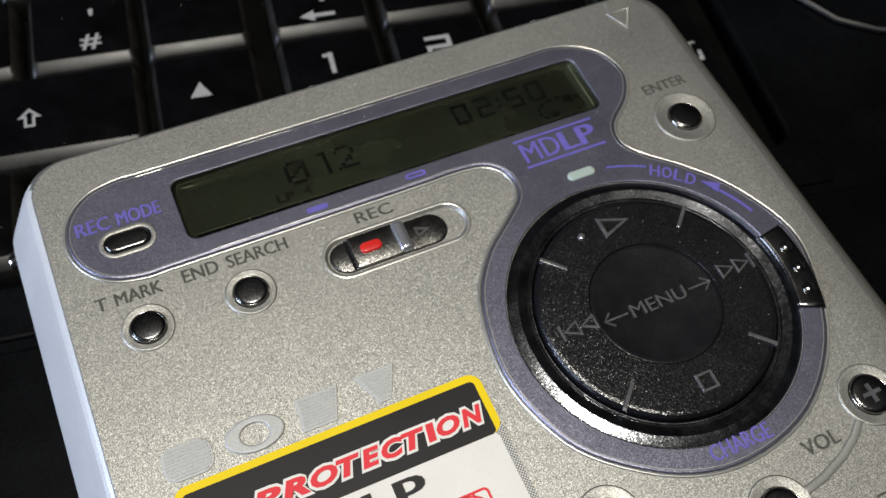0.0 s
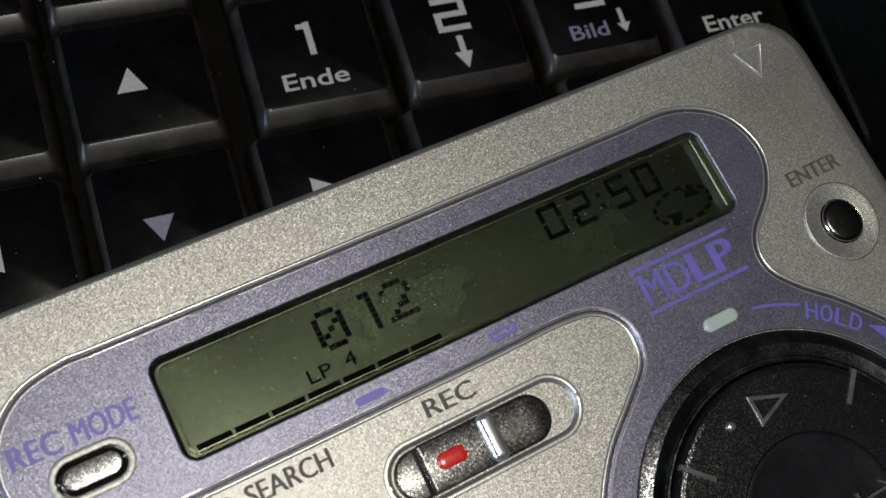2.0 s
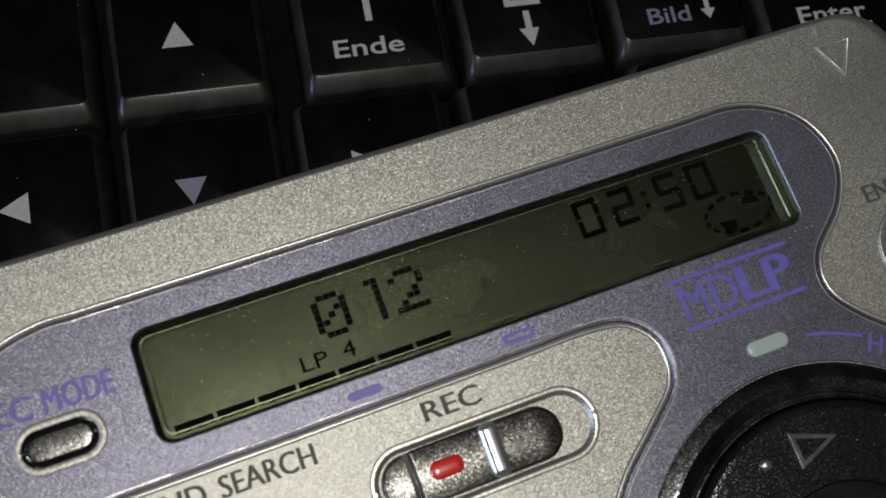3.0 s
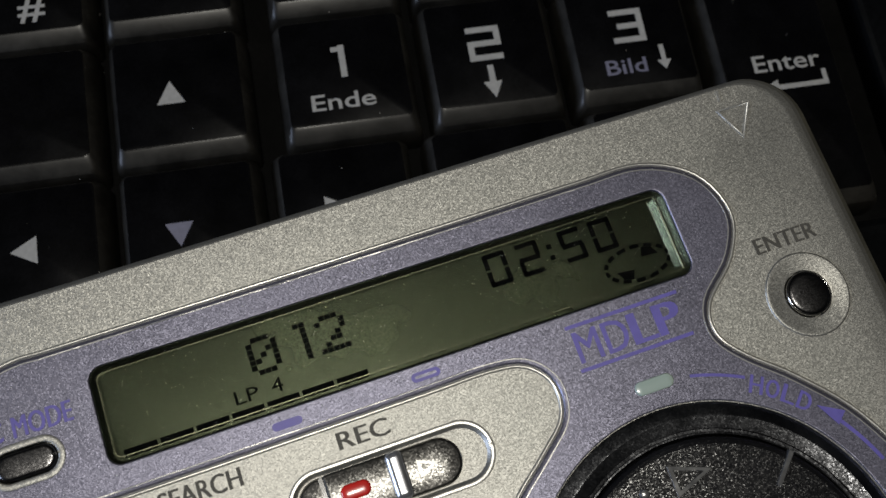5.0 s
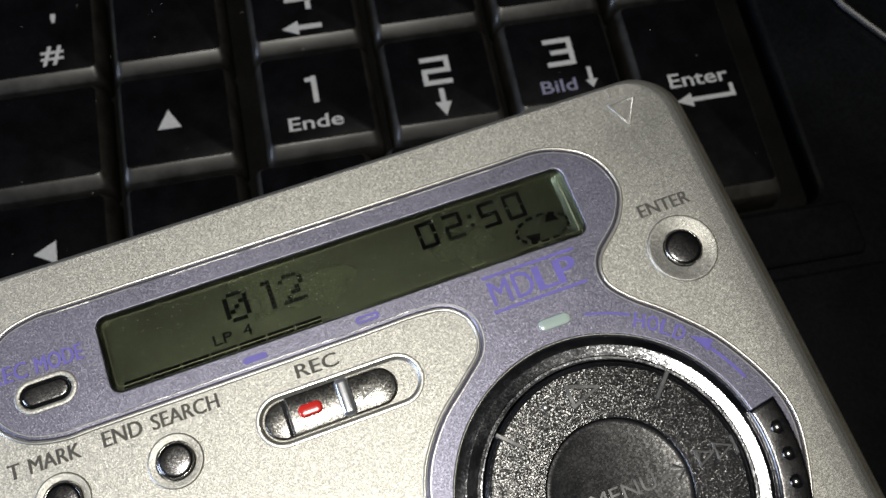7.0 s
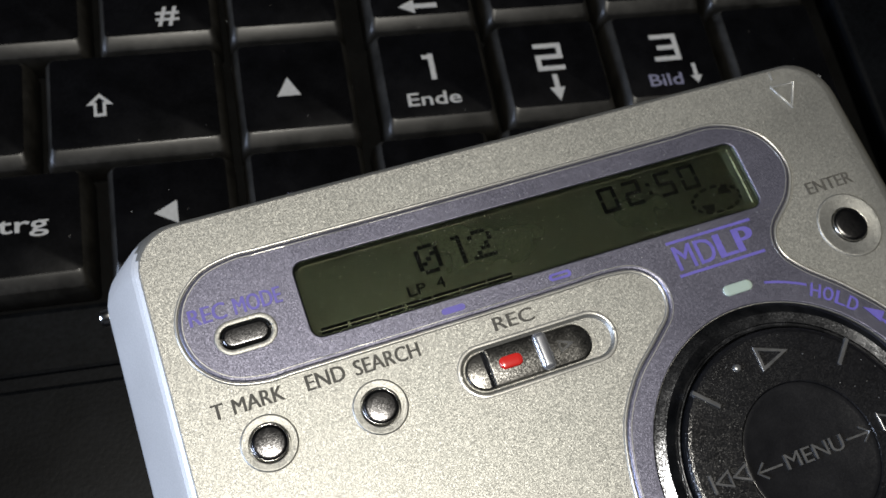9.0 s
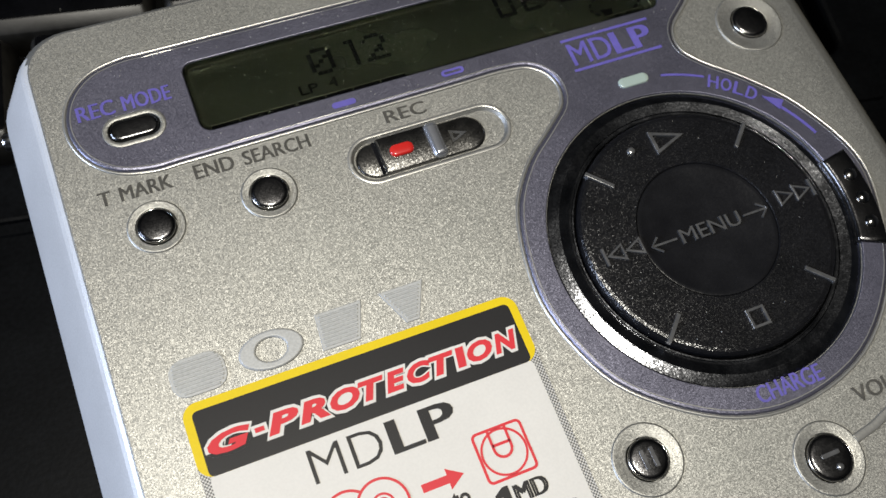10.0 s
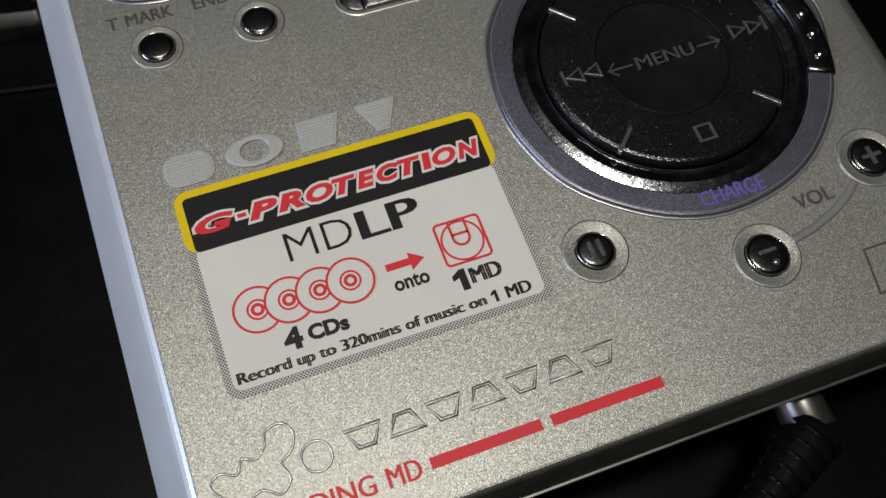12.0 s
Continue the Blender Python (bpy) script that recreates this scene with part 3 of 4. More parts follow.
def segment_digit(x, y, on, w=2.0, h=2.9):
    t, g = 0.42, 0.10
    s = {"a": (x + g, x + w - g, y + h - t, y + h), "g": (x + g, x + w - g, y + h / 2 - t / 2, y + h / 2 + t / 2), "d": (x + g, x + w - g, y, y + t),
         "f": (x, x + t, y + h / 2 + g, y + h - g), "b": (x + w - t, x + w, y + h / 2 + g, y + h - g),
         "e": (x, x + t, y + g, y + h / 2 - g), "c": (x + w - t, x + w, y + g, y + h / 2 - g)}
    bm = bmesh.new()
    for k in on:
        bar(bm, *s[k], LZ, 0.02)
    part("digit", bm, LCD_INK, display)


dot_digits()
segment_digit(8.4, 26.5, "abcdef")
segment_digit(11.3, 26.5, "abged")
segment_digit(15.2, 26.5, "afgcd")
segment_digit(18.0, 26.5, "abcdef")
part("colon", bar(bar(bmesh.new(), 14.0, 14.4, 27.2, 27.6, LZ, 0.02), 14.0, 14.4, 28.2, 28.6, LZ, 0.02), LCD_INK, display)
part("mode_text", letters("LP", -14.1, -12.2, 23.95, 25.0, LZ, 0.02), LCD_INK, display)
part("mode_text", letters("4", -11.1, -10.2, 23.95, 25.1, LZ, 0.02), LCD_INK, display)
for i in range(7):
    x = -23.2 + i * 2.85
    bm = bar(bmesh.new(), x, x + 2.6, 23.0, 23.45, LZ, 0.02)
    for j in range(5):
        bar(bm, x + j * 0.52, x + j * 0.52 + 0.47, 22.82 - 0.05 * (j % 2), 22.985, LZ, 0.02)
    part("level_bar", bm, LCD_INK, display)
# the turning disc symbol
bm = bmesh.new()
for i in range(14):
    a0, a1 = 2 * math.pi * i / 14, 2 * math.pi * (i + 0.62) / 14
    tube([(20.9 + 2.85 * math.cos(a0 + (a1 - a0) * s / 3), 24.7 + 1.45 * math.sin(a0 + (a1 - a0) * s / 3), LZ + 0.02) for s in range(4)], 0.16, 4, bm=bm, flat=0.2)
for s in (1, -1):
    plate([(20.9 + s * 0.5, 24.7 + s * 0.45), (20.9 + s * 2.0, 24.7 + s * 0.3), (20.9 + s * 1.6, 24.7 + s * 1.0), (20.9 + s * 0.8, 24.7 + s * 1.25)][::1], LZ, LZ + 0.02, bm=bm)
part("disc_symbol", bm, LCD_INK, display)

# buttons with their sunk collars
def button(x, y, rr, rb):
    col = lathe([(rb + 0.08, TOP - 0.5), (rb + 0.10, TOP + 0.05), (rb + 0.22, TOP + 0.09), (rr - 0.42, TOP + 0.06), (rr - 0.2, TOP + 0.13), (rr - 0.06, TOP + 0.11), (rr + 0.06, TOP - 0.1)], x, y, 48)
    ring = smooth(part("button_collar", col, SILVER, recorder, "pale satin collar"), 60)
    b = smooth(part("button", lathe([(rb - 0.22, TOP - 0.9), (rb - 0.22, TOP + 0.30), (rb - 0.3, TOP + 0.36), (rb - 0.5, TOP + 0.385), (rb - 0.8, TOP + 0.42), (rb * 0.35, TOP + 0.44), (0, TOP + 0.445)], x, y, 48), BUTTON_METAL, recorder, "smoked chrome push button"), 50)
    rim = [(rb - 0.2, TOP - 0.6), (rb - 0.2, TOP + 0.27), (rb - 0.15, TOP + 0.31), (rb - 0.09, TOP + 0.29), (rb - 0.04, TOP + 0.22), (rb - 0.01, TOP + 0.1), (rb, TOP - 0.6)]
    smooth(part("button_rim", lathe(rim, x, y, 48), CHROME, b, "bright chrome edge"), 60)
    return b


made = [button(*q) for q in BUTTONS]
z = TOP + 0.42
for dx in (-0.45, 0.45):
    part("pause_mark", plate(rounded(2.0 + dx - 0.2, 2.0 + dx + 0.2, -20.9, -19.1, 0.1, 2), z, z + 0.14, 0.04), DIAL_MARK, made[3])
part("minus_mark", plate(rounded(16.3, 18.1, -25.55, -25.15, 0.1, 2), z, z + 0.14, 0.04), DIAL_MARK, made[4])
smooth(part("feel_dot", lathe([(0.34, z), (0.25, z + 0.2), (0, z + 0.28)], 17.5, -26.6, 16), DIAL_MARK, made[4]))
part("plus_mark", plate([(31.0, -19.7), (31.8, -19.7), (31.8, -20.5), (32.2, -20.5), (32.2, -19.7), (33.0, -19.7), (33.0, -19.3), (32.2, -19.3), (32.2, -18.5), (31.8, -18.5), (31.8, -19.3), (31.0, -19.3)], z, z + 0.14), DIAL_MARK, made[5])
smooth(part("volume_link", tube([(20.3, -25.0, TOP), (22.6, -24.6, TOP), (25.6, -23.6, TOP), (27.6, -22.6, TOP), (29.2, -21.4, TOP)], 0.44, 8, flat=0.5), SATIN, recorder, "raised line linking the volume buttons"))

# record mode key
smooth(part("mode_collar", plate(inset(MODE_LOOP, -0.12), TOP + 0.1, TOP + 0.32, 0.12, holes=[inset(MODE_LOOP, 0.42)], hole_bevel=0.12), SILVER, recorder, "satin oval collar"), 40)
smooth(part("mode_button", plate(inset(MODE_LOOP, 0.5), TOP - 1.0, TOP + 0.42, 0.4, steps=6), BUTTON_METAL, recorder, "worn chrome oval key"), 50)

# record slider in its trough
smooth(part("slider_rim", plate(inset(REC_LOOP, -0.28), TOP - 0.1, TOP + 0.10, 0.09, holes=[inset(REC_LOOP, 0.10)], hole_bevel=0.08), SATIN, recorder, "satin rim of the slider trough"), 40)
bm = bmesh.new()
a, b = ring_of(bm, inset(REC_LOOP, 0.05), TOP - 0.05), ring_of(bm, inset(REC_LOOP, 0.35), TOP - 0.3)
bridge(bm, a, b)
fill(bm, [b])
smooth(part("slider_trough", bm, SILVER, recorder, "dished silver trough"))
slider = smooth(part("record_slider", plate(pill(-11.8, 1.4, 12.65, 16.55, 12), TOP - 1.4, TOP - 0.1, 0.3), SLIDER_METAL, recorder, "smoked chrome record slider"), 50)
smooth(part("grip_ramp", plate(rounded(-9.4, -3.3, 12.75, 16.55, 0.25, 3), TOP - 0.6, TOP + 0.25, 0.2), SLIDER_METAL, slider, "raised chrome grip"), 40)
smooth(part("record_mark", plate(rounded(-8.4, -6.05, 14.05, 15.3, 0.55, 5), TOP + 0.1, TOP + 0.55, 0.2), RED, slider, "raised red plastic mark"), 50)
smooth(part("grip_ridge", plate(rounded(-4.5, -3.05, 12.75, 16.55, 0.5, 4), TOP - 0.2, TOP + 0.7, 0.5, steps=4), CLEAR_RIDGE, slider, "shiny pale ridge"), 50)
# flat black strip puts the shade of the step before the grip into colour
part("grip_shade", plate(rounded(-9.75, -9.42, 12.85, 16.45, 0.1, 2), TOP - 0.2, TOP - 0.06), BLACK_SMOOTH, slider, "black strip for the shaded step before the grip")
part("direction_mark", plate([(-2.2, 13.95), (-0.5, 14.65), (-2.2, 15.35)], TOP - 0.12, TOP + 0.03, holes=[[(-1.95, 14.3), (-1.1, 14.65), (-1.95, 15.0)]]), DIAL_MARK, slider)

# dial
def ridge(r0, r1, z, slope, n=10):
    """A gently rounded ridge between two radii."""
    return [(r0 + (r1 - r0) * i / n, z + slope * abs(r1 - r0) * (i / n) * (1 - i / n)) for i in range(n + 1)]


smooth(part("dial_bezel", lathe([(15.32, TOP - 1.5), (15.31, TOP - 0.3), (15.24, TOP - 0.1), (15.2, TOP - 0.07), (14.3, TOP + 0.205), (14.18, TOP + 0.22), (13.2, TOP + 0.01), (13.14, TOP - 0.18), (12.92, TOP - 0.2), (12.86, TOP - 0.06), (12.74, TOP - 0.05), (12.7, TOP - 0.9), (12.4, TOP - 1.1)], DX, DY, 120), GRAINED_CHROME, recorder, "glossy grained chrome ring"), 13)
dial = smooth(part("control_dial", lathe([(12.5, TOP - 1.6), (12.5, TOP + 0.30), (12.42, TOP + 0.55), (12.2, TOP + 0.72), (11.9, TOP + 0.80), (11.0, TOP + 0.805), (7.0, TOP + 0.80), (6.9, TOP + 0.72), (6.85, TOP + 0.4)], DX, DY, 120), BLACK_GLOSS, recorder, "black pebbled round control dial"), 14)
smooth(part("dial_centre", lathe([(6.84, TOP + 0.30), (6.84, TOP + 0.70), (6.7, TOP + 0.73), (6.4, TOP + 0.69), (5.4, TOP + 0.60), (4.0, TOP + 0.51), (2.6, TOP + 0.45), (1.2, TOP + 0.42), (0, TOP + 0.41)], DX, DY, 96), DIAL_CENTRE, dial, "dished black dial centre"), 40)
DZ = TOP + 0.79


def mark(name, bm):
    return part(name, bm, DIAL_MARK, dial)


def outline_of(loop, w=0.22, z=None):
    z = DZ if z is None else z
    return plate(loop, z, z + 0.22, 0.05, holes=[inset(loop, w)], hole_bevel=0.0)


mark("play_mark", outline_of([(16.0, 5.9), (19.5, 7.2), (16.0, 8.5)], 0.34))
mark("stop_mark", outline_of([(16.2, -13.1), (18.1, -13.1), (18.1, -11.2), (16.2, -11.2)], 0.25))
smooth(mark("feel_dot", lathe([(0.42, DZ), (0.32, DZ + 0.3), (0, DZ + 0.42)], 13.6, 7.1, 20)))
for sx, sy in ((-1, 1), (1, 1), (1, -1), (-1, -1)):
    d = Vector((sx, sy)).normalized()
    n = Vector((-d.y, d.x)) * 0.20
    p, q = Vector((DX, DY)) + d * 9.6, Vector((DX, DY)) + d * 12.6
    mark("tick_mark", plate([tuple(p - n), tuple(q - n), tuple(q + n), tuple(p + n)], TOP + 0.4, TOP + 1.02, 0.06))
for s, x in ((1, 25.0), (1, 26.9), (-1, 10.2), (-1, 8.3)):
    lp = [(x, -3.1), (x + s * 1.9, -2.2), (x, -1.3)]
    mark("skip_mark", outline_of(lp if s > 0 else lp[::-1], 0.2))
for x in (28.9, 6.3):
    mark("skip_mark", plate([(x - 0.12, -3.1), (x + 0.12, -3.1), (x + 0.12, -1.3), (x - 0.12, -1.3)], DZ, DZ + 0.22))
mark("menu_text", letters("MENU", 14.15, 20.6, -3.35, -1.9, TOP + 0.38, 0.34))
for s, x0, x1 in ((-1, 13.7, 11.0), (1, 21.0, 23.6)):
    y = -2.65
    bmm = plate([(min(x0, x1), y - 0.1), (max(x0, x1), y - 0.1), (max(x0, x1), y + 0.1), (min(x0, x1), y + 0.1)], TOP + 0.42, TOP + 0.78)
    tube([(x1 - s * 0.9, y + 0.75, TOP + 0.72), (x1, y, TOP + 0.76), (x1 - s * 0.9, y - 0.75, TOP + 0.72)], 0.12, 5, bm=bmm)
    mark("menu_arrow", bmm)

# hold tab at the dial's edge
def arc_loop(r0, r1, a0, a1, n=16):
    pts = [(DX + r1 * math.cos(radians(a0 + (a1 - a0) * i / n)), DY + r1 * math.sin(radians(a0 + (a1 - a0) * i / n))) for i in range(n + 1)]
    return pts + [(DX + r0 * math.cos(radians(a1 - (a1 - a0) * i / n)), DY + r0 * math.sin(radians(a1 - (a1 - a0) * i / n))) for i in range(n + 1)]


hold = smooth(part("hold_tab", plate(arc_loop(14.9, 18.0, -24, 10.5), TOP - 0.5, TOP + 0.6, 0.42, steps=4), BUTTON_METAL, recorder, "smoked chrome sliding hold tab"), 50)
for a in (1.5, -7.5, -16.5):
    x, y = DX + 16.6 * math.cos(radians(a)), DY + 16.6 * math.sin(radians(a))
    smooth(part("grip_bump", lathe([(0.68, TOP + 0.6), (0.62, TOP + 0.78), (0.4, TOP + 0.92), (0.16, TOP + 0.97), (0, TOP + 0.98)], x, y, 20), CHROME, hold))

# lamp lens, prints
smooth(part("charge_lens", plate(pill(16.15, 19.5, 14.1, 15.25), TOP + 0.1, TOP + 0.42, 0.12), LED, recorder, "pale green lamp lens"), 50)
PZ = TOP + 0.245


def ink(name, bm, mat):
    return part(name, bm, mat, recorder)


ink("panel_text", letters("REC", -34.6, -31.2, 26.7, 28.35, PZ, thicken=0.1), VIOLET_INK)
ink("panel_text", letters("MODE", -30.4, -25.95, 26.7, 28.35, PZ, thicken=0.1), VIOLET_INK)
ink("panel_text", letters("MD", 12.9, 17.4, 18.1, 20.7, PZ, thicken=0.06), VIOLET_INK)
ink("panel_text", letters("LP", 17.7, 21.9, 18.1, 20.7, PZ, thicken=0.3), VIOLET_INK)
ink("panel_line", bar(bmesh.new(), 12.6, 22.6, 21.05, 21.35, PZ), VIOLET_INK)
ink("panel_line", bar(bmesh.new(), 12.6, 22.6, 17.4, 17.7, PZ), VIOLET_INK)
ink("panel_dash", plate(pill(-11.9, -9.5, 20.85, 21.5, 5), PZ, PZ + 0.04), VIOLET_INK)
ink("panel_dash", plate(pill(-0.5, 1.9, 20.95, 21.7, 5), PZ, PZ + 0.04, holes=[pill(-0.2, 1.6, 21.2, 21.45, 5)]), VIOLET_INK)
ink("panel_text", letters("CHARGE", 13.7, 20.4, -19.35, -17.75, PZ, thicken=0.08), VIOLET_INK)


def arc_text(body, r, a_mid, step, h):
    for i, ch in enumerate(body):
        a = a_mid + step * ((len(body) - 1) / 2 - i)
        bm = letters(ch, -h * 0.34, h * 0.36, -h / 2, h / 2, PZ, thicken=0.08)
        turn_about(bm, 0, 0, a - 90)
        bmesh.ops.translate(bm, vec=(DX + r * math.cos(radians(a)), DY + r * math.sin(radians(a)), 0), verts=bm.verts)
        ink("panel_text", bm, VIOLET_INK)


arc_text("HOLD", 16.95, 52.5, 4.6, 1.5)
ink("panel_line", plate(arc_loop(17.25, 17.5, 62.5, 77.5), PZ, PZ + 0.04), VIOLET_INK)
ink("panel_line", plate(arc_loop(16.9, 17.2, 20, 38), PZ, PZ + 0.04), VIOLET_INK)
ah = [(0, 0), (2.2, -0.55), (2.2, 0.75)]
ca, sa = math.cos(radians(-48)), math.sin(radians(-48))
bx, by = DX + 17.1 * math.cos(radians(42)), DY + 17.1 * math.sin(radians(42))
ink("panel_arrow", plate([(bx + p * ca - q * sa, by + p * sa + q * ca) for p, q in ah], PZ + 0.05, PZ + 0.08), VIOLET_INK)

FZ = TOP + 0.004
for body, x0, x1, y0, y1 in (("REC", -7.55, -3.3, 17.85, 19.35), ("T", -34.9, -33.7, 17.7, 19.25), ("MARK", -33.0, -28.2, 17.7, 19.25),
                             ("END", -26.2, -22.4, 17.75, 19.35), ("SEARCH", -21.6, -15.1, 17.75, 19.35), ("ENTER", 30.6, 36.4, 21.85, 23.35),
                             ("VOL", 22.3, 26.5, -22.4, -20.8)):
    ink("face_text", letters(body, x0 + 0.05, x1 - 0.1, y0 + 0.05, y1 - 0.07, FZ, 0.03, thicken=0.1), DARK_INK)
lp = [(34.0, 32.3), (35.8, 35.15), (32.75, 35.1)]
smooth(ink("corner_arrow", tube([(x, y, TOP + 0.02) for x, y in lp], 0.2, 8, True, flat=0.7), CORNER), 80)
ink("corner_notch", plate([(33.3, 36.0), (33.5, 36.0), (33.6, 37.0), (33.4, 37.0)], FZ, FZ + 0.1), SATIN)

# maker's mark: plain silver plates
def cut(loop, y):
    """Where a level line enters and leaves a loop."""
    xs = [p[0] + (q[0] - p[0]) * (y - p[1]) / (q[1] - p[1]) for p, q in zip(loop, loop[1:] + loop[:1]) if (p[1] - y) * (q[1] - y) < 0]
    return min(xs), max(xs)


for loop in (rounded(-33.4, -28.7, -1.65, 1.75, 1.3, 6), [(-20.6, -1.65), (-17.2, -1.65), (-16.0, 1.75), (-20.3, 1.75)], [(-12.9, -1.65), (-11.7, -1.65), (-10.2, 1.75), (-14.4, 1.75)]):
    ob = part("maker_plate", plate(loop, FZ, FZ + 0.14, 0.06), LOGO, recorder, "polished silver plate of the maker's mark")
    for i in range(9):
        y = -1.4 + i * 0.33
        x0, x1 = cut(loop, y)
        part("rib", plate([(x0 + 0.25, y), (x1 - 0.25, y), (x1 - 0.25, y + 0.22), (x0 + 0.25, y + 0.22)], FZ + 0.13, FZ + 0.21, 0.08), LOGO, ob)
part("maker_plate", plate(circle(-24.7, 0.05, 2.85, 40, 1.75), FZ, FZ + 0.24, 0.22, holes=[circle(-24.7, 0.05, 1.35, 40, 1.05)], hole_bevel=0.2, steps=4), LOGO, recorder, "polished silver ring of the maker's mark")
# embossed product mark: leaning outlined shapes, squiggle and ring
EMB = TOP + 0.0
sq = spline([(-36.6, -29.2), (-35.6, -28.4), (-34.3, -28.9), (-33.6, -27.8), (-32.6, -28.2), (-31.6, -27.4), (-31.2, -26.2), (-29.8, -25.9), (-29.0, -27.0), (-29.5, -28.4),
             (-30.6, -29.2), (-30.2, -30.6), (-31.3, -31.6), (-32.6, -30.8), (-33.6, -31.2), (-34.3, -32.4), (-35.6, -32.2), (-35.6, -30.8)], 4)
smooth(part("emblem_outline", tube([(x, y, EMB) for x, y in sq], 0.12, 6, True), SATIN, recorder, "embossed squiggle outline"), 80)
smooth(part("emblem_outline", tube([(x, y, EMB) for x, y in circle(-27.7, -29.6, 1.3, 32)], 0.12, 6, True), SATIN, recorder, "embossed ring outline"), 80)
for i in range(7):
    x0 = -25.2 + i * 3.62
    wide, narrow = (-30.25, -28.35) if i % 2 else (-28.35, -30.25)
    lp = [(x0, wide), (x0 + 3.5, wide), (x0 + 2.5, narrow), (x0 + 1.0, narrow)]
    lp = lp if i % 2 else lp[::-1]
    smooth(part("emblem_outline", tube([(x, y, EMB) for x, y in inset(lp, 0.12)], 0.22, 8, True, flat=0.7), SILVER, recorder, "embossed tapering shape"), 80)
lp = [(25.4, -32.6), (28.4, -32.6), (29.2, -28.0), (26.2, -28.0)]
part("emblem_outline", plate(lp, FZ, FZ + 0.03, holes=[inset(lp, 0.22)]), DARK_INK, recorder, "dark outlined corner mark")
# red print along the front
ink("red_text", letters("RECORDING", -36.6, -23.9, -34.2, -32.5, FZ, 0.03, thicken=0.1), RED_INK)
ink("red_text", letters("MD", -22.8, -19.9, -34.2, -32.5, FZ, 0.03, thicken=0.1), RED_INK)
for x0, x1 in ((-19.0, -8.9), (-8.0, 2.6)):
    ink("red_bar", bar(bmesh.new(), x0, x1, -33.85, -32.85, FZ, 0.03), RED_INK)

# ---- sticker on the face ----
sticker = thing("sticker", "white promotional sticker with black band and yellow border on the recorder", "sticker")
SZ = TOP + 0.005
S_OUT = rounded(-33.3, -3.1, -22.9, -2.2, 1.3, 6)
part("paper", plate(S_OUT, SZ, SZ + 0.08), HALFTONE, sticker, "grey halftone edged paper")
part("print_field", plate(rounded(-32.6, -3.8, -22.2, -8.3, 0.8, 5), SZ + 0.084, SZ + 0.09), WHITE, sticker, "white printed field")
part("yellow_border", plate(rounded(-33.3, -3.1, -8.6, -2.2, 1.3, 6), SZ + 0.094, SZ + 0.10), YELLOW, sticker, "yellow border")
part("black_band", plate(rounded(-32.55, -3.85, -8.6, -2.95, 0.5, 5), SZ + 0.104, SZ + 0.11), BLACK_INK, sticker, "black heading band")
H0 = SZ + 0.114
heading, edge = bmesh.new(), bmesh.new()
HEADING = ((0, 3.55, "G"), (4.0, 4.6, "-"), (4.95, 7.65, "P"), (7.7, 10.1, "R"), (10.5, 12.95, "O"), (13.1, 15.3, "T"), (15.35, 17.2, "E"),
           (17.4, 19.5, "C"), (19.55, 21.75, "T"), (21.9, 22.45, "I"), (23.0, 25.2, "O"), (25.5, 27.6, "N"))
for i, (u0, u1, ch) in enumerate(HEADING):
    x0, x1 = -32.0 + u0 - 0.1, -32.0 + u1 + 0.1
    y0, y1 = (-6.4, -6.0) if ch == "-" else (-7.08, -5.3)
    if ch in "-I":
        bar(heading, x0, x1, y0, y1, H0 + 0.03, 0.02, 0.0 if ch == "-" else 0.3)
        bar(edge, x0 - 0.27, x1 + 0.27, y0 - 0.24, y1 + 0.24, H0 + 0.001 * (i % 2), 0.018, 0.0 if ch == "-" else 0.38)
        continue
    letters(ch, x0, x1, y0, y1, H0 + 0.03, 0.02, bold=0.05, shear=0.27, bm=heading)
    letters(ch, x0 - 0.27, x1 + 0.27, y0 - 0.27, y1 + 0.27, H0 + 0.001 * (i % 2), 0.018, bold=0.115, shear=0.27, bm=edge)
    if ch in "PRO":
        bar(edge, x0 + 0.55, x1 - 0.75, y0 + (0.35 if ch == "O" else 0.85), y1 - 0.3, H0 + 0.002, 0.019, 0.2)
part_each("heading_edge", edge, WHITE, sticker, "white edged letters")
part_each("heading", heading, RED_INK, sticker, "slanted red letters")


def print_of(name, bm, mat):
    return part_each(name, bm, mat, sticker) if name == "text" else part(name, bm, mat, sticker)


H1 = SZ + 0.094
print_of("text", letters("MD", -24.8, -18.6, -12.1, -9.25, H1, 0.02, bold=-0.012), BLACK_INK)
part("text", letters("LP", -18.0, -12.35, -12.1, -9.25, H1, 0.02, thicken=0.36), BLACK_INK, sticker)
for i in range(4):
    cx, cy = -28.8 + i * 2.85, -15.55
    zz = H1 + i * 0.012
    print_of("disc_ground", plate(circle(cx, cy, 2.25, 40), zz, zz + 0.003), WHITE)
    for ro, ri in ((2.25, 2.02), (1.0, 0.80), (0.62, 0.30)):
        print_of("disc_print", plate(circle(cx, cy, ro, 40), zz + 0.004, zz + 0.008, holes=[circle(cx, cy, ri, 40)]), RED_INK)
print_of("arrow_print", plate([(-16.9, -15.85), (-14.6, -15.85), (-14.6, -16.4), (-13.2, -15.5), (-14.6, -14.6), (-14.6, -15.15), (-16.9, -15.15)], H1, H1 + 0.02), RED_INK)
lp = rounded(-11.6, -7.0, -17.3, -12.8, 0.5, 4)
print_of("icon_print", plate(lp, H1, H1 + 0.02, holes=[inset(lp, 0.24)]), RED_INK)
print_of("icon_print", plate(circle(-9.3, -15.05, 2.05, 40), H1, H1 + 0.02, holes=[circle(-9.3, -15.05, 1.85, 40)]), RED_INK)
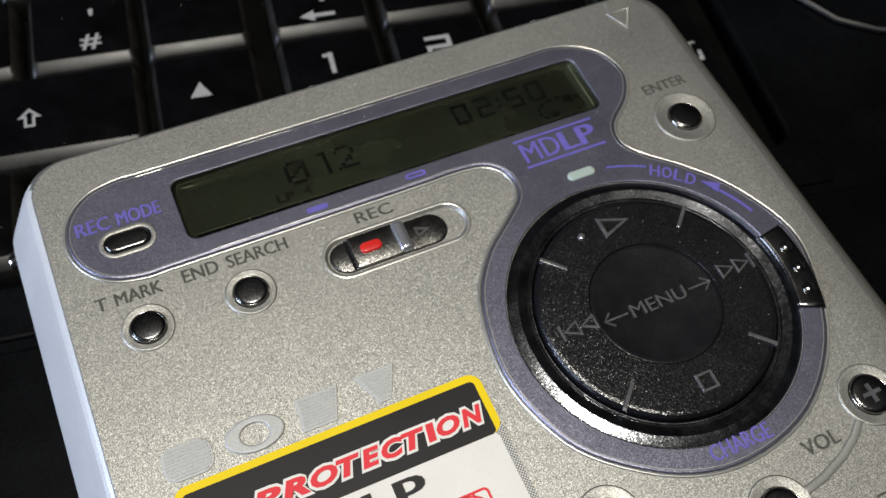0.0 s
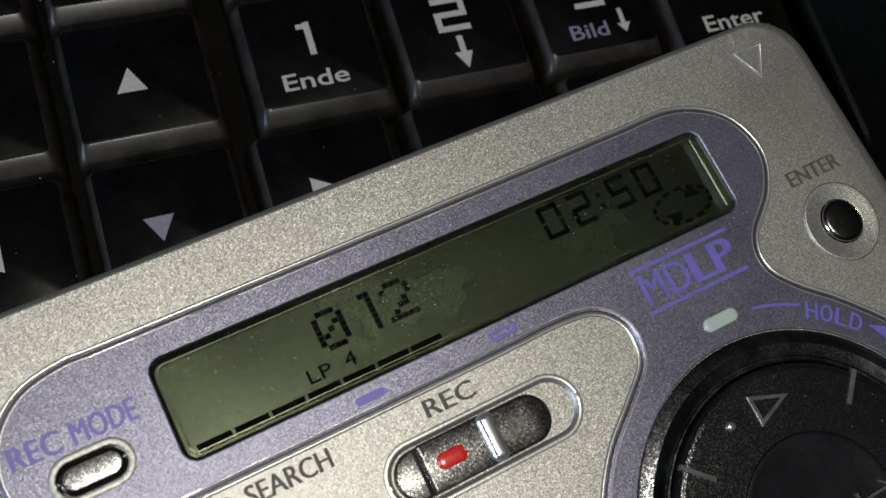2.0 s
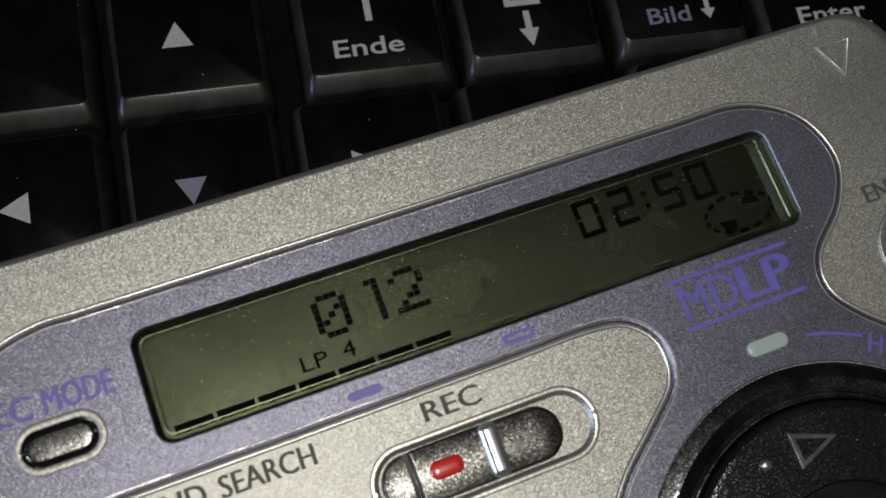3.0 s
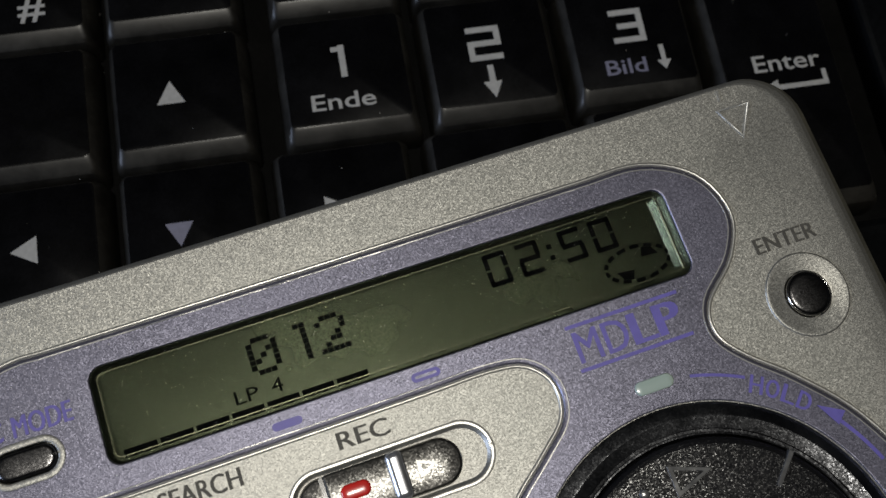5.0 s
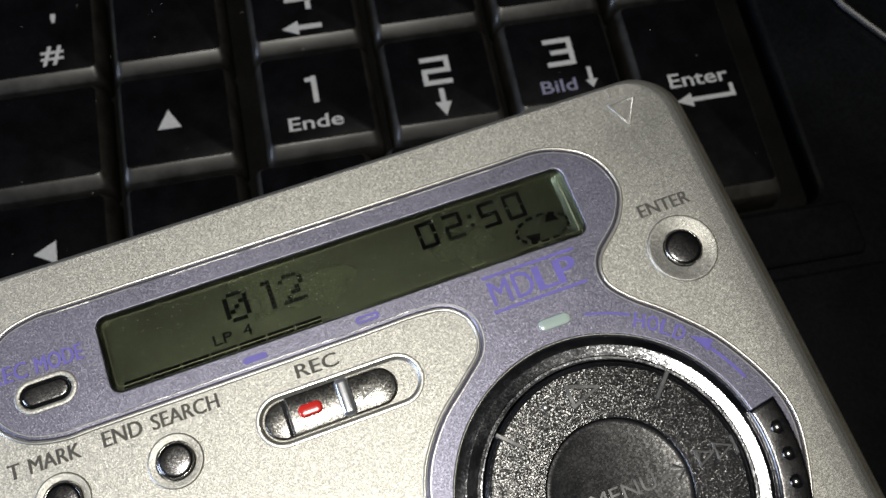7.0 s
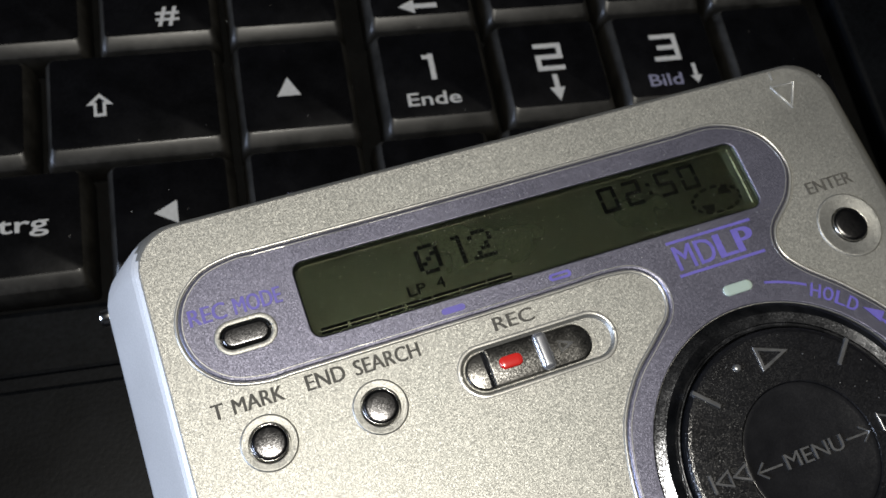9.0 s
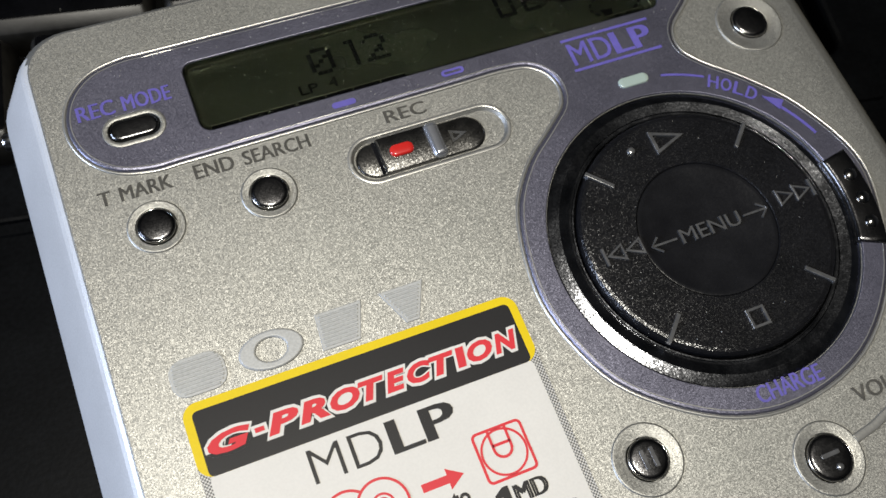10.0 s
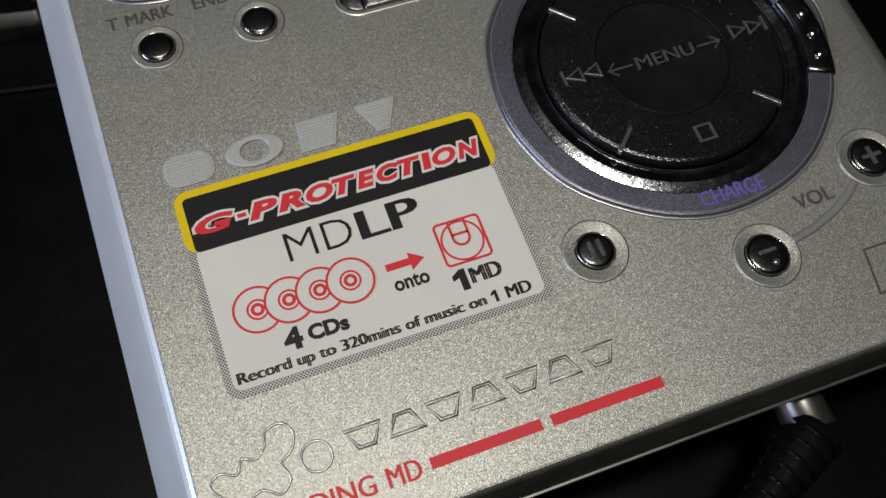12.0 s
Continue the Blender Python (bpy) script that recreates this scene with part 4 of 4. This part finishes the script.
u_out = [(-10.2, -12.9)] + [(-9.3 - 0.9 * math.cos(math.pi * k / 10), -14.7 - 0.9 * math.sin(math.pi * k / 10)) for k in range(11)] + [(-8.4, -12.9)]
u_in = [(-8.64, -12.9)] + [(-9.3 + 0.66 * math.cos(math.pi * k / 10), -14.7 - 0.66 * math.sin(math.pi * k / 10)) for k in range(11)] + [(-9.96, -12.9)]
print_of("icon_print", plate(u_out + u_in, H1 + 0.024, H1 + 0.04), RED_INK)
print_of("icon_print", bar(bmesh.new(), -10.1, -8.5, -14.45, -14.2, H1 + 0.024, 0.016), RED_INK)
print_of("text", letters("onto", -16.7, -13.4, -18.0, -16.7, H1, 0.02, bold=0.03), BLACK_INK)
print_of("text", plate([(-10.9, -19.8), (-10.2, -19.8), (-10.2, -17.7), (-10.7, -17.7), (-11.5, -18.2), (-11.5, -18.7), (-10.9, -18.5)], H1, H1 + 0.02), BLACK_INK)
part("text", letters("MD", -9.9, -7.1, -19.4, -17.9, H1, 0.02, thicken=0.22), BLACK_INK, sticker)
print_of("text", letters("4", -27.5, -25.8, -20.2, -18.1, H1, 0.02, bold=0.05), BLACK_INK)
print_of("text", letters("CDs", -25.3, -21.6, -19.9, -18.4, H1, 0.02, bold=0.05), BLACK_INK)
part("text", letters("Record up to 320mins of music on", -32.2, -9.5, -22.0, -20.65, H1, 0.02, thicken=0.17), BLACK_INK, sticker)
part("text", plate([(-8.5, -21.75), (-8.2, -21.75), (-8.2, -20.6), (-8.45, -20.6), (-8.8, -20.85), (-8.8, -21.1), (-8.5, -20.95)], H1, H1 + 0.02), BLACK_INK, sticker)
part("text", letters("MD", -7.4, -5.1, -21.75, -20.6, H1, 0.02, thicken=0.14), BLACK_INK, sticker)

# ---- plug and cable at the front of the recorder ----
cable = thing("audio_cable", "black cable with ribbed plug in the front of the recorder", "cable")


def plug():
    def along(profile, x, z0):
        bm = lathe([(r, d) for r, d in profile], 0, 0, 32)
        bmesh.ops.rotate(bm, cent=(0, 0, 0), matrix=Matrix.Rotation(radians(90), 3, "X"), verts=bm.verts)
        bmesh.ops.translate(bm, vec=(x, -36.5, z0), verts=bm.verts)
        return bm
    X, Z = 20.0, 3.6
    smooth(part("plug_collar", along([(0, 0), (2.5, 0), (2.5, 4.0), (2.3, 4.3), (0, 4.3)], X, Z), PLUG, cable, "satin metal plug collar"), 40)
    prof = [(0, 4.3), (2.9, 4.35)]
    for i in range(7):
        d = 4.6 + i * 1.6
        r = 3.1 - i * 0.16
        prof += [(r, d), (r, d + 0.8), (r - 0.45, d + 0.95), (r - 0.45, d + 1.5)]
    prof += [(1.4, 17), (0, 17)]
    relief = along(prof, X, Z)
    turn = Matrix.Rotation(radians(-62), 3, "Z")
    bmesh.ops.rotate(relief, cent=(X, -41.0, Z), matrix=turn, verts=relief.verts)
    smooth(part("strain_relief", relief, RUBBER, cable, "ribbed black strain relief"), 40)
    d = turn @ Vector((0, -1, 0))
    pts = [Vector((X, -41.0, Z)) + d * (11.5 + 4 * i) - Vector((0, 0, 0.09 * i * i)) for i in range(10)]
    pts += [pts[-1] + Vector((-2.0 * i, -5.0 * i, -0.1 * i)) for i in range(1, 14)]
    smooth(part("cord", tube(pts, 1.4, 10), RUBBER, cable), 60)


plug()
# small bright pin at the side of the recorder
pin = lathe([(0, 0), (0.8, 0), (0.8, 3.0), (1.0, 3.15), (1.0, 3.9), (0.8, 4.2), (0, 4.3)], 0, 0, 20)
bmesh.ops.rotate(pin, cent=(0, 0, 0), matrix=Matrix.Rotation(radians(-90), 3, "Y"), verts=pin.verts)
bmesh.ops.translate(pin, vec=(-39.0, 34.2, 6.0), verts=pin.verts)
smooth(part("strap_pin", pin, BRIGHT_CHROME, recorder, "small chrome strap pin"))


# ---- dust lying on the face, the dial and the display window ----
def dust():
    rnd = random.Random(7)
    bm = bmesh.new()

    def speck(x, y, z, r):
        a0 = rnd.uniform(0, 6.28)
        n = rnd.choice((3, 4, 5))
        ring = [bm.verts.new((x + r * rnd.uniform(0.5, 1.2) * math.cos(a0 + 6.283 * i / n), y + r * rnd.uniform(0.5, 1.2) * math.sin(a0 + 6.283 * i / n), z)) for i in range(n)]
        tip = bm.verts.new((x, y, z + r * 0.5))
        for i in range(n):
            bm.faces.new((ring[i], ring[(i + 1) % n], tip))
        bm.faces.new(ring[::-1])
    for _ in range(620):
        speck(rnd.uniform(-23.5, 23.6), 22.8 + 7.0 * rnd.random() ** 0.8, TOP + 0.122, rnd.choice((0.014, 0.017, 0.02, 0.022, 0.036)))
    for _ in range(60):
        a, r = rnd.uniform(0, 6.283), 12.0 * math.sqrt(rnd.uniform(0.34, 1))
        speck(DX + r * math.cos(a), DY + r * math.sin(a), TOP + 0.806, rnd.choice((0.03, 0.035, 0.05)))
    for _ in range(160):
        x = rnd.uniform(-34, 28)
        speck(x, rnd.choice((20.4 + 1.5 * rnd.random(), 30.6 + 1.4 * rnd.random())), TOP + 0.246, rnd.choice((0.03, 0.04, 0.06)))
    for _ in range(80):
        x, y = kb(rnd.uniform(-50, 62), rnd.uniform(-27, 22))
        speck(x, y, KT + 0.01, rnd.choice((0.03, 0.04, 0.06)))
    tagged(part("dust", bm, DUST), "fine pale dust specks on the recorder and keys", "dust", kind="stuff")


dust()
